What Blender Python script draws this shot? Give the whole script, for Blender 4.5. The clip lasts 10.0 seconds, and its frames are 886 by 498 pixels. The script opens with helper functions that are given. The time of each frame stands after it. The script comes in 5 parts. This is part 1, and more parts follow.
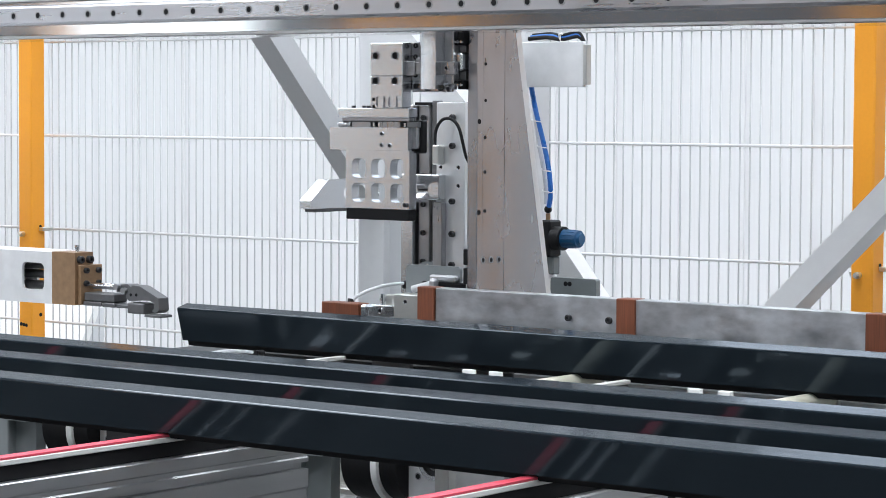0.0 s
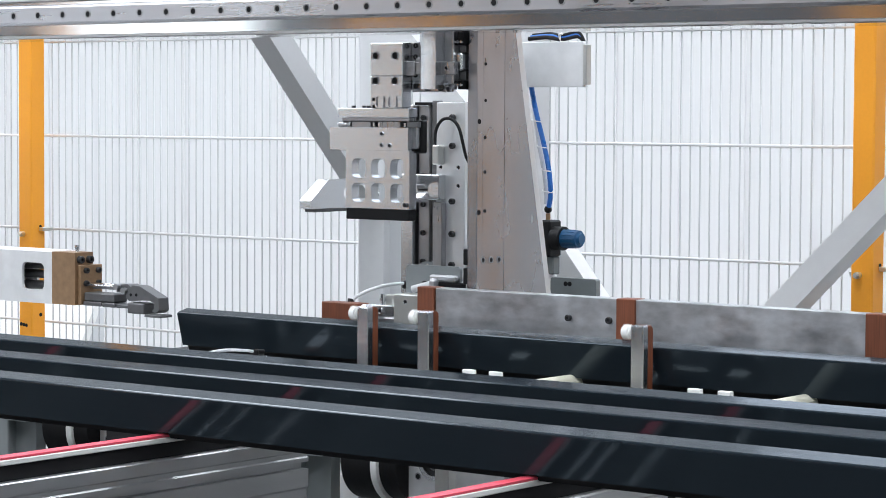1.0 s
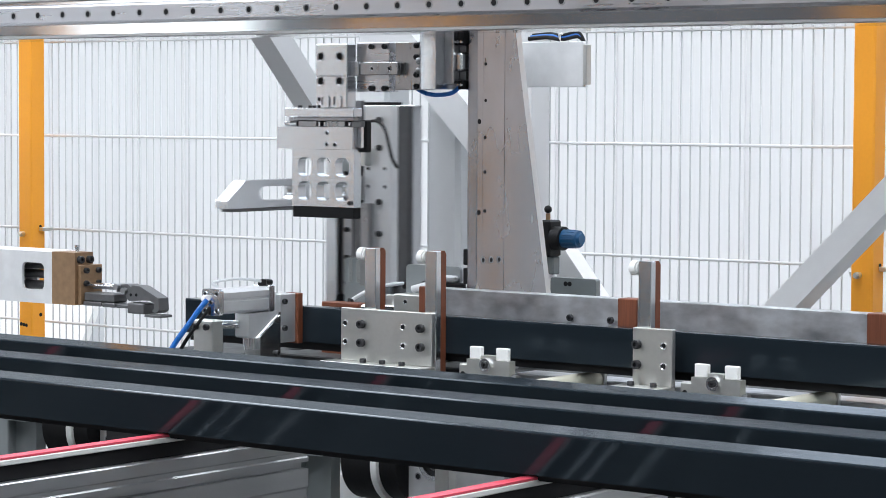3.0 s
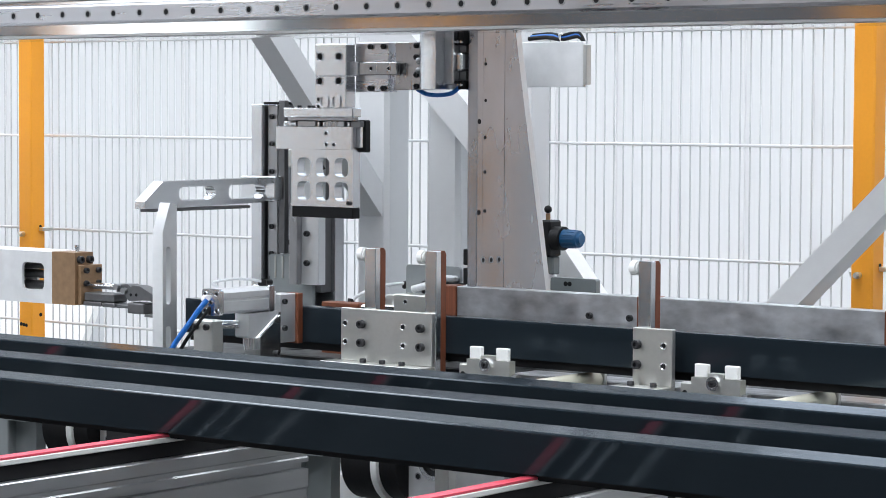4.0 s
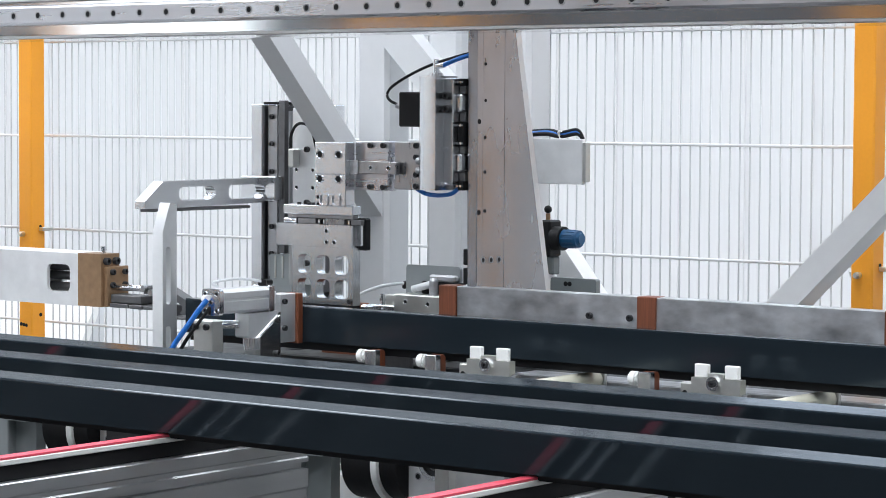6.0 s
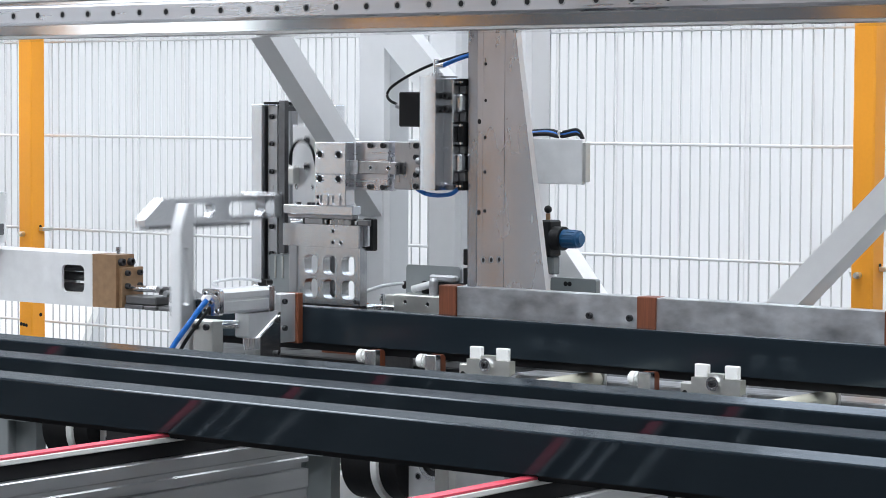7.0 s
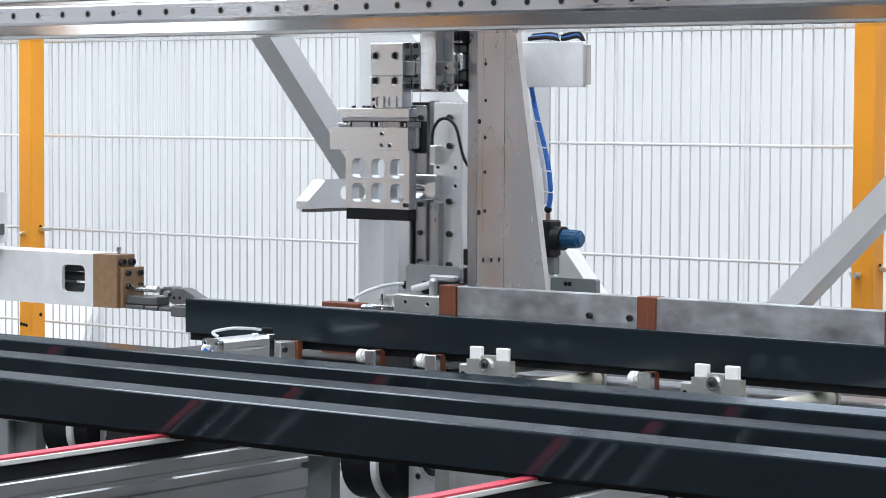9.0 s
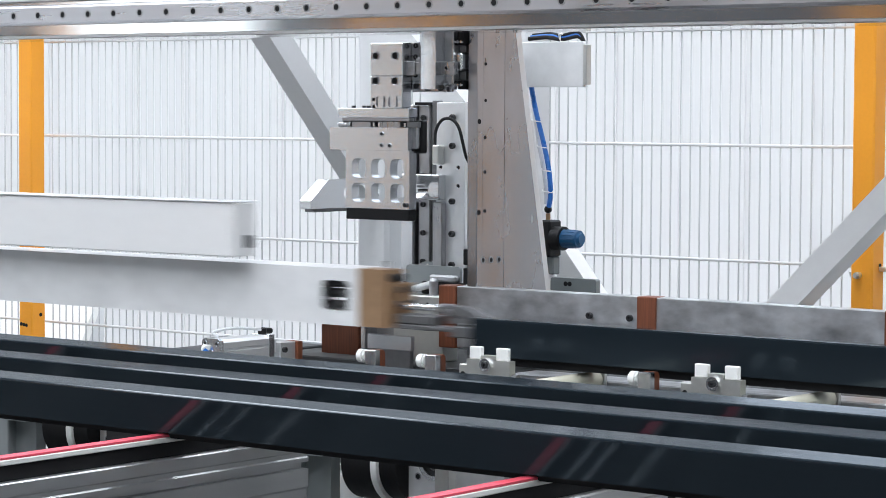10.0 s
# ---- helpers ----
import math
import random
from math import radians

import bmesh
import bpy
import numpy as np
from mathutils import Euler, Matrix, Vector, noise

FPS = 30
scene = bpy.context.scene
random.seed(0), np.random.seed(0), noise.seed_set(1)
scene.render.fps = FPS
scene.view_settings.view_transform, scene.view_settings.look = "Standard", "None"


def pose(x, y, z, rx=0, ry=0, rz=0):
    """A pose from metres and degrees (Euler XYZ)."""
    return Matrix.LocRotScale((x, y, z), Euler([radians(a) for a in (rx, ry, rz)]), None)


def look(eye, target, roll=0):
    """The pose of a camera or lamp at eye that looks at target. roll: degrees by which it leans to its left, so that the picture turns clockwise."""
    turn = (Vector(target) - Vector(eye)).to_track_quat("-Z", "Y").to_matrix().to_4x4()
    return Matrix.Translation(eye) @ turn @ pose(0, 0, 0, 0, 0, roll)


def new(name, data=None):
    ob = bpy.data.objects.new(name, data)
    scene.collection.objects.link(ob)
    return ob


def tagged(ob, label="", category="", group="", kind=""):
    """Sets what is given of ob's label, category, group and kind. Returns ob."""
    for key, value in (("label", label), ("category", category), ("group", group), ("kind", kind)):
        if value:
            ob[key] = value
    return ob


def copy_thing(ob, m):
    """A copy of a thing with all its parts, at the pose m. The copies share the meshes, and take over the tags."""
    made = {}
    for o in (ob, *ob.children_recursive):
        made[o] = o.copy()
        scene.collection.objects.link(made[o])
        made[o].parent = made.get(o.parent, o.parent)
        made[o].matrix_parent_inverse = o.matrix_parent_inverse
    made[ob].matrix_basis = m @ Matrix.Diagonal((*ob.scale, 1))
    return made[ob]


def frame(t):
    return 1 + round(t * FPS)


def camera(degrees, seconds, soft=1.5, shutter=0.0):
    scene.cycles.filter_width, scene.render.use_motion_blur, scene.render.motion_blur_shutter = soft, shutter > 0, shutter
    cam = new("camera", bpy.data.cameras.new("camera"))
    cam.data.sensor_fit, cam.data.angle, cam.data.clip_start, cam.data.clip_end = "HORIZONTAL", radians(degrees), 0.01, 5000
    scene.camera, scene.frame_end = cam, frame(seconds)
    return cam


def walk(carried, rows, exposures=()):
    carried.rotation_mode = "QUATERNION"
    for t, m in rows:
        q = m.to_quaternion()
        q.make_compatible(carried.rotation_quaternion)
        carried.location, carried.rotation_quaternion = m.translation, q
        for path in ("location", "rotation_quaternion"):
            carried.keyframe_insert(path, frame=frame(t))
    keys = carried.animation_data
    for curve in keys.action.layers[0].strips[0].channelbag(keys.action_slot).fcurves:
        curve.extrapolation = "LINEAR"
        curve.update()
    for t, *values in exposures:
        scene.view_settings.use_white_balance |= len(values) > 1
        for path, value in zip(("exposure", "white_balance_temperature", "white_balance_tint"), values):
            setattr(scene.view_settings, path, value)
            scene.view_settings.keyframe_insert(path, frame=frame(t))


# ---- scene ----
# ---- camera ----
cam = camera(20.04, 10.0, soft=0.8, shutter=0.6)
EYE = (0.0, 0.0, 1.40)
AIM = (-0.613917, 0.787476, 1.345346)
walk(cam, [(0, look(EYE, AIM, 0.30)), (10, look(EYE, AIM, 0.30))], exposures=[(0, 0.36), (10, 0.36)])

# ---- light: a bright hall under rooflights ----
world = bpy.data.worlds.new("hall_sky")
scene.world = world
world.use_nodes = True
wn = world.node_tree
sky = wn.nodes.new("ShaderNodeTexSky")
sky.sky_type = "NISHITA"
sky.sun_disc = False
sky.sun_elevation, sky.sun_rotation = radians(45), radians(150)
wn.nodes["Background"].inputs[1].default_value = 0.12
wn.links.new(sky.outputs[0], wn.nodes["Background"].inputs[0])


# lamps set in unseen openings in place of daylight
def area_light(name, x, y, z, sx, sy, watts, rx=0, ry=0, rz=0, color=(0.92, 0.955, 1.0)):
    data = bpy.data.lights.new(name, "AREA")
    data.shape, data.size, data.size_y, data.energy, data.color = "RECTANGLE", sx, sy, watts, color
    ob = new(name, data)
    ob.matrix_world = pose(x, y, z, rx, ry, rz)
    return tagged(ob, "area lamp standing in for daylight in an unseen opening", "light", kind="structure")


# ---- materials ----
def material(name, color, rough=0.5, metal=0.0, grain=60.0, amount=0.12, bump=0.0, stretch=(1, 1, 1), big=4.0,
             spec=0.5, rough_var=0.12, coat=0.0, island=0.0):
    m = bpy.data.materials.new(name)
    m.use_nodes = True
    nt, b = m.node_tree, m.node_tree.nodes["Principled BSDF"]
    co = nt.nodes.new("ShaderNodeTexCoord")
    mp = nt.nodes.new("ShaderNodeMapping")
    mp.inputs["Scale"].default_value = stretch
    nt.links.new(co.outputs["Object"], mp.inputs[0])
    n1, n2 = nt.nodes.new("ShaderNodeTexNoise"), nt.nodes.new("ShaderNodeTexNoise")
    n1.inputs["Scale"].default_value, n1.inputs["Detail"].default_value = grain, 6
    n2.inputs["Scale"].default_value, n2.inputs["Detail"].default_value = big, 5
    nt.links.new(mp.outputs[0], n1.inputs[0])
    nt.links.new(co.outputs["Object"], n2.inputs[0])
    mix = nt.nodes.new("ShaderNodeMath")
    mix.operation = "ADD"
    nt.links.new(n1.outputs[0], mix.inputs[0])
    nt.links.new(n2.outputs[0], mix.inputs[1])
    ramp = nt.nodes.new("ShaderNodeMapRange")
    ramp.inputs["From Min"].default_value, ramp.inputs["From Max"].default_value = 0.6, 1.4
    ramp.inputs["To Min"].default_value, ramp.inputs["To Max"].default_value = 1 - amount, 1 + amount
    nt.links.new(mix.outputs[0], ramp.inputs[0])
    hsv = nt.nodes.new("ShaderNodeHueSaturation")
    hsv.inputs["Color"].default_value = (*color, 1)
    nt.links.new(ramp.outputs[0], hsv.inputs["Value"])
    nt.links.new(hsv.outputs[0], b.inputs["Base Color"])
    rr = nt.nodes.new("ShaderNodeMapRange")
    rr.inputs["From Min"].default_value, rr.inputs["From Max"].default_value = 0.6, 1.4
    rr.inputs["To Min"].default_value = max(0.02, rough - rough_var)
    rr.inputs["To Max"].default_value = min(1.0, rough + rough_var)
    nt.links.new(mix.outputs[0], rr.inputs[0])
    nt.links.new(rr.outputs[0], b.inputs["Roughness"])
    b.inputs["Metallic"].default_value = metal
    b.inputs["Specular IOR Level"].default_value = spec
    b.inputs["Coat Weight"].default_value = coat
    b.inputs["Coat Roughness"].default_value = 0.08
    if bump:
        bp = nt.nodes.new("ShaderNodeBump")
        bp.inputs["Strength"].default_value, bp.inputs["Distance"].default_value = bump, 0.001
        nt.links.new(n1.outputs[0], bp.inputs["Height"])
        nt.links.new(bp.outputs[0], b.inputs["Normal"])
    return m


ALU = material("milled_aluminium", (0.73, 0.74, 0.755), 0.25, 1.0, 300, 0.03, 0.0, (1, 1, 0.15), 9, rough_var=0.025)
ALU_DULL = material("weathered_aluminium_plate", (0.54, 0.55, 0.57), 0.42, 0.9, 60, 0.40, 0.08, (0.5, 1, 1), 14)
RAIL_ALU = material("grey_extruded_aluminium", (0.64, 0.645, 0.65), 0.40, 1.0, 120, 0.06, 0.0, (1, 0.03, 1), 3, rough_var=0.06)
RAIL_STEEL = material("hardened_rail_steel", (0.60, 0.60, 0.63), 0.30, 1.0, 120, 0.08, 0.03, (0.06, 1, 1), 5)
ALU_BRIGHT = material("polished_aluminium", (0.82, 0.83, 0.85), 0.22, 1.0, 250, 0.03, 0.0, (0.1, 1, 1), 6, rough_var=0.04)
ALU_SATIN = material("satin_anodised_aluminium", (0.80, 0.81, 0.82), 0.45, 0.85, 90, 0.05, 0.03, (1, 1, 1), 8)
STEEL = material("ground_steel", (0.42, 0.42, 0.43), 0.33, 1.0, 160, 0.12, 0.05, (1, 1, 0.2), 10)
ZINC = material("nickel_plated_steel", (0.66, 0.66, 0.63), 0.40, 0.95, 160, 0.05, 0.01, (1, 1, 1), 7, rough_var=0.04)
PLATE = material("brushed_grey_aluminium_plate", (0.44, 0.45, 0.475), 0.28, 0.95, 14, 0.15, 0.0, (1, 1, 0.6), 5, rough_var=0.09)
DARK = material("black_oxide_steel", (0.035, 0.035, 0.038), 0.45, 0.3, 90, 0.2, 0.05)
GUNMETAL = material("phosphated_grey_steel", (0.185, 0.185, 0.19), 0.45, 0.8, 90, 0.2, 0.06)
PVC = material("anthracite_profile_foil", (0.013, 0.0185, 0.0235), 0.12, 0.0, 160, 0.05, 0.03, (0.05, 1, 1), 3, rough_var=0.05, spec=0.42)
GASKET = material("black_rubber_and_shade", (0.009, 0.009, 0.010), 0.55, 0.0, 80, 0.15, spec=0.2)
PHENOLIC = material("brown_phenolic_laminate", (0.185, 0.056, 0.025), 0.5, 0.0, 120, 0.45, 0.08, (4, 4, 0.12), 10)
BRONZE = material("brown_bronze_block", (0.33, 0.205, 0.115), 0.45, 0.35, 90, 0.24, 0.05)
NYLON = material("white_nylon", (0.85, 0.85, 0.83), 0.4, 0.0, 60, 0.03)
CREAM = material("cream_plastic_roller", (0.72, 0.70, 0.58), 0.45, 0.0, 40, 0.06)
WHITE_PAINT = material("white_machine_paint", (0.80, 0.80, 0.80), 0.4, 0.0, 60, 0.03, 0.03, (1, 1, 1), 3)
GREY_PAINT = material("light_grey_machine_paint", (0.66, 0.67, 0.68), 0.42, 0.0, 50, 0.03, 0.03, (1, 1, 1), 3)
ORANGE = material("orange_powder_coat", (0.90, 0.36, 0.025), 0.42, 0.0, 200, 0.04, 0.05, (1, 1, 1), 3)
# one white wire coating in two tones: shade and light put into the colour
WIRE = material("white_wire_shaded", (0.45, 0.46, 0.465), 0.4, 0.0, 60, 0.06)
CROSS_WIRE = material("white_wire_lit", (0.80, 0.81, 0.815), 0.35, 0.0, 60, 0.06)
BLUE = material("blue_plastic", (0.010, 0.085, 0.20), 0.38, 0.0, 60, 0.08)
HOSE_BLUE = material("blue_air_hose", (0.02, 0.15, 0.52), 0.3, 0.0, 60, 0.06)
HOSE_CLEAR = material("clear_white_air_hose", (0.70, 0.72, 0.74), 0.3, 0.0, 60, 0.05)
CABLE = material("black_cable", (0.010, 0.010, 0.011), 0.45, 0.0, 60, 0.1, spec=0.25)
PINK = material("red_conveyor_belt", (0.75, 0.09, 0.13), 0.45, 0.0, 80, 0.08, 0.05)
BELT_WHITE = material("pale_conveyor_belt", (0.74, 0.73, 0.70), 0.5, 0.0, 80, 0.06)
FRAME_GREY = material("grey_frame_steel", (0.20, 0.22, 0.225), 0.45, 0.3, 40, 0.12, 0.04)
LIGHT_CLAD = material("pale_reflection_cladding", (0.50, 0.51, 0.52), 0.5, 0.0, 30, 0.03, 0.0, (1, 1, 0.05), 0.7)
WALL = material("white_cladding", (0.69, 0.695, 0.70), 0.5, 0.0, 30, 0.02, 0.0, (1, 1, 0.05), 0.7)
PVC.node_tree.nodes["Principled BSDF"].inputs["Specular Tint"].default_value = (0.72, 0.88, 1.0, 1)
FRAME_DARK = material("dark_machine_paint", (0.03, 0.032, 0.034), 0.5, 0.0, 40, 0.12, 0.04)
POST_GREY = material("grey_green_frame_paint", (0.30, 0.325, 0.33), 0.42, 0.1, 40, 0.08, 0.03)
# tones of unseen walls, chosen for what the metal faces reflect
DARK_WALL = material("dark_reflection_wall", (0.12, 0.122, 0.128), 0.6, 0.0, 20, 0.08, 0.0, (1, 1, 1), 0.7)
DIM_WALL = material("pale_reflection_wall", (0.76, 0.77, 0.78), 0.6, 0.0, 20, 0.08, 0.0, (1, 1, 1), 0.7)
GREY_CLAD = material("grey_reflection_cladding", (0.30, 0.32, 0.335), 0.5, 0.0, 30, 0.04, 0.0, (1, 1, 0.05), 0.7)
PIER = material("dark_reflection_pier", (0.10, 0.105, 0.11), 0.5, 0.0, 30, 0.08)
POLISHED = material("polished_beam_face", (0.60, 0.60, 0.61), 0.11, 1.0, 30, 0.10, 0.02, (0.04, 1, 1), 7, rough_var=0.05)
WORN_WHITE = material("worn_white_paint", (0.74, 0.745, 0.75), 0.42, 0.0, 40, 0.10, 0.03, (1, 1, 1), 14)
FLOOR = material("grey_hall_floor", (0.34, 0.34, 0.335), 0.35, 0.0, 30, 0.08, 0.03, (1, 1, 1), 0.8)
# unseen ceiling, tinted blue so the profile tops reflect a bluish tone
CEIL = material("blue_reflection_ceiling", (0.19, 0.235, 0.27), 0.6, 0.0, 10, 0.04)


# ---- building helpers ----
def box(bm, x0, x1, y0, y1, z0, z1, bevel=0.0):
    """A bevelled block between two corners, added to bm."""
    x0, x1, y0, y1, z0, z1 = min(x0, x1), max(x0, x1), min(y0, y1), max(y0, y1), min(z0, z1), max(z0, z1)
    m = Matrix.LocRotScale(((x0 + x1) / 2, (y0 + y1) / 2, (z0 + z1) / 2), None, (x1 - x0, y1 - y0, z1 - z0))
    made = bmesh.ops.create_cube(bm, size=1, matrix=m)["verts"]
    if bevel:
        edges = list({e for v in made for e in v.link_edges})
        bmesh.ops.bevel(bm, geom=edges, offset=bevel, segments=1, profile=0.5, affect="EDGES")
    return bm


def rod(bm, a, b, r, r2=None, n=16):
    """A round bar from a to b."""
    a, b = Vector(a), Vector(b)
    m = Matrix.Translation((a + b) / 2) @ (b - a).to_track_quat("Z", "Y").to_matrix().to_4x4()
    bmesh.ops.create_cone(bm, cap_ends=True, segments=n, radius1=r, radius2=r if r2 is None else r2,
                          depth=(b - a).length, matrix=m)
    return bm


def plate(bm, outline, lo, hi, axis="y", holes=(), bevel=0.0):
    """A flat plate: an outline with holes (lists of points in the plate's plane), thick from lo to hi along axis."""
    def place(p, h):
        return {"y": (p[0], h, p[1]), "x": (h, p[0], p[1]), "z": (p[0], p[1], h)}[axis]
    rings = [outline, *holes]
    tmp = bmesh.new()
    edges = []
    for ring in rings:
        vs = [tmp.verts.new(place(p, lo)) for p in ring]
        edges += [tmp.edges.new((vs[i], vs[(i + 1) % len(vs)])) for i in range(len(vs))]
    bmesh.ops.triangle_fill(tmp, use_beauty=True, use_dissolve=True, edges=edges)
    bmesh.ops.recalc_face_normals(tmp, faces=tmp.faces)
    out = bmesh.ops.extrude_face_region(tmp, geom=list(tmp.faces))
    d = Vector(place((0, 0), hi)) - Vector(place((0, 0), lo))
    bmesh.ops.translate(tmp, vec=d, verts=[g for g in out["geom"] if isinstance(g, bmesh.types.BMVert)])
    bmesh.ops.recalc_face_normals(tmp, faces=tmp.faces)
    me = bpy.data.meshes.new("plate_work")
    tmp.to_mesh(me)
    tmp.free()
    bm.from_mesh(me)
    bpy.data.meshes.remove(me)
    return bm


def oblong(cx, cz, w, h, r, n=4):
    """A rounded rectangle as a ring of points."""
    pts = []
    for sx, sz, a0 in ((1, 1, 0), (-1, 1, 90), (-1, -1, 180), (1, -1, 270)):
        for i in range(n + 1):
            a = radians(a0 + 90 * i / n)
            pts.append((cx + sx * (w / 2 - r) + r * math.cos(a), cz + sz * (h / 2 - r) + r * math.sin(a)))
    return pts


def circle(cx, cz, r, n=14):
    return [(cx + r * math.cos(2 * math.pi * i / n), cz + r * math.sin(2 * math.pi * i / n)) for i in range(n)]


def tube_path(bm, pts, r, n=10, steps=6):
    """A hose along a smooth line through the points."""
    P = [Vector(p) for p in pts]
    line = []
    for i in range(len(P) - 1):
        a, b, c, d = P[max(i - 1, 0)], P[i], P[i + 1], P[min(i + 2, len(P) - 1)]
        for k in range(steps):
            t = k / steps
            line.append(0.5 * ((2 * b) + (c - a) * t + (2 * a - 5 * b + 4 * c - d) * t * t
                               + (3 * b - a - 3 * c + d) * t ** 3))
    line.append(P[-1])
    rings = []
    for i, p in enumerate(line):
        tan = (line[min(i + 1, len(line) - 1)] - line[max(i - 1, 0)]).normalized()
        q = tan.to_track_quat("Z", "Y")
        rings.append([bm.verts.new(p + q @ Vector((r * math.cos(2 * math.pi * k / n), r * math.sin(2 * math.pi * k / n), 0)))
                      for k in range(n)])
    for a, b in zip(rings, rings[1:]):
        for k in range(n):
            bm.faces.new((a[k], a[(k + 1) % n], b[(k + 1) % n], b[k]))
    bm.faces.new(rings[0][::-1])
    bm.faces.new(rings[-1])
    return bm


def thing(name, base, label, category, group="", kind=""):
    """An Empty at the thing's base; its parts hang under it."""
    ob = new(name)
    ob.empty_display_size = 0.05
    ob.matrix_world = pose(*base)
    return tagged(ob, label, category, group, kind)


def top_base(ob):
    while ob.parent:
        ob = ob.parent
    return ob.matrix_basis.translation


def part(name, bm, mat, parent=None, label="", smooth=35):
    """One mesh object out of bm, whose points are in the world; parent: its thing or part."""
    if parent is not None:
        bmesh.ops.translate(bm, vec=-top_base(parent), verts=bm.verts)
    bmesh.ops.recalc_face_normals(bm, faces=bm.faces)
    me = bpy.data.meshes.new(name)
    bm.to_mesh(me)
    bm.free()
    me.materials.append(mat)
    if smooth:
        me.shade_smooth()
        me.set_sharp_from_angle(angle=radians(smooth))
    ob = new(name, me)
    if parent is not None:
        ob.parent = parent
    return tagged(ob, label) if label else ob


def solo(name, bm, mat, base, label, category, group="", kind="", smooth=35):
    """A thing of one mesh."""
    bmesh.ops.translate(bm, vec=-Vector(base), verts=bm.verts)
    ob = part(name, bm, mat, None, "", smooth)
    ob.matrix_world = pose(*base)
    return tagged(ob, label, category, group, kind)


def screw_mesh(r, h, name="screw"):
    """A socket head cap screw pointing to -Y, its seat at the origin."""
    bm = bmesh.new()
    n = 16
    prof = [(r, 0), (r, -h * 0.88), (r * 0.9, -h), (r * 0.5, -h), (r * 0.5, -h * 0.45)]
    rings = [[bm.verts.new((q * math.cos(2 * math.pi * k / n), y, q * math.sin(2 * math.pi * k / n))) for k in range(n)]
             for q, y in prof]
    for a, b in zip(rings, rings[1:]):
        for k in range(n):
            bm.faces.new((a[k], a[(k + 1) % n], b[(k + 1) % n], b[k]))
    bm.faces.new(rings[-1])
    bmesh.ops.recalc_face_normals(bm, faces=bm.faces)
    me = bpy.data.meshes.new(name)
    bm.to_mesh(me)
    bm.free()
    me.materials.append(DARK)
    me.shade_smooth()
    me.set_sharp_from_angle(angle=radians(35))
    return me


SCREW = {"m4": screw_mesh(0.0036, 0.004), "m5": screw_mesh(0.0044, 0.005), "m6": screw_mesh(0.005, 0.006),
         "m8": screw_mesh(0.0065, 0.008)}
TURN = {"-y": (0, 0, 0), "+x": (0, 0, 90), "+z": (-90, 0, 0), "-x": (0, 0, -90), "-z": (90, 0, 0)}


def screws(parent, places, size="m6", face="-y"):
    """Cap screws under a thing or part, each an object that shares one mesh; face: the way that the heads point."""
    base = top_base(parent)
    for p in places:
        ob = new("screw", SCREW[size])
        ob.parent = parent
        ob.matrix_basis = Matrix.Translation(Vector(p) - base) @ pose(0, 0, 0, *TURN[face])


def hole_mesh(r, name="screw_hole", c=None, rim=None):
    bm = bmesh.new()
    n = 14
    c = 0.25 * r + 0.0003 if c is None else c
    rings = [[bm.verts.new((q * math.cos(2 * math.pi * k / n), y, q * math.sin(2 * math.pi * k / n))) for k in range(n)]
             for q, y in ((r * 1.24, 0.0002), (r * 1.21, -c), (r * 1.13, -c), (r * 0.84, -0.0003))]
    for a, b in zip(rings, rings[1:]):
        for k in range(n):
            bm.faces.new((a[k], a[(k + 1) % n], b[(k + 1) % n], b[k]))
    # black floor and chosen rim material put the bore's shade and glint into colour
    bm.faces.new(rings[-1]).material_index = 1
    bmesh.ops.recalc_face_normals(bm, faces=bm.faces)
    me = bpy.data.meshes.new(name)
    bm.to_mesh(me)
    bm.free()
    me.materials.append(rim or ALU_BRIGHT)
    me.materials.append(GASKET)
    return me


HOLE = {r: hole_mesh(r / 1000) for r in (2, 3, 4, 5, 6)}
PLAIN_HOLE = {r: hole_mesh(r * 0.0011, "plain_hole", 0.0005, STEEL if r > 3 else GASKET) for r in (2, 3, 4, 5, 6)}


def bores(parent, places, r=4, face="-y", plain=False):
    """Tapped bores as parts: raised rims round a black disc standing for the depth's shade."""
    base = top_base(parent)
    for p in places:
        ob = new("bore", PLAIN_HOLE[r] if plain else HOLE[r])
        ob.parent = parent
        ob.matrix_basis = Matrix.Translation(Vector(p) - base) @ pose(0, 0, 0, *TURN[face])


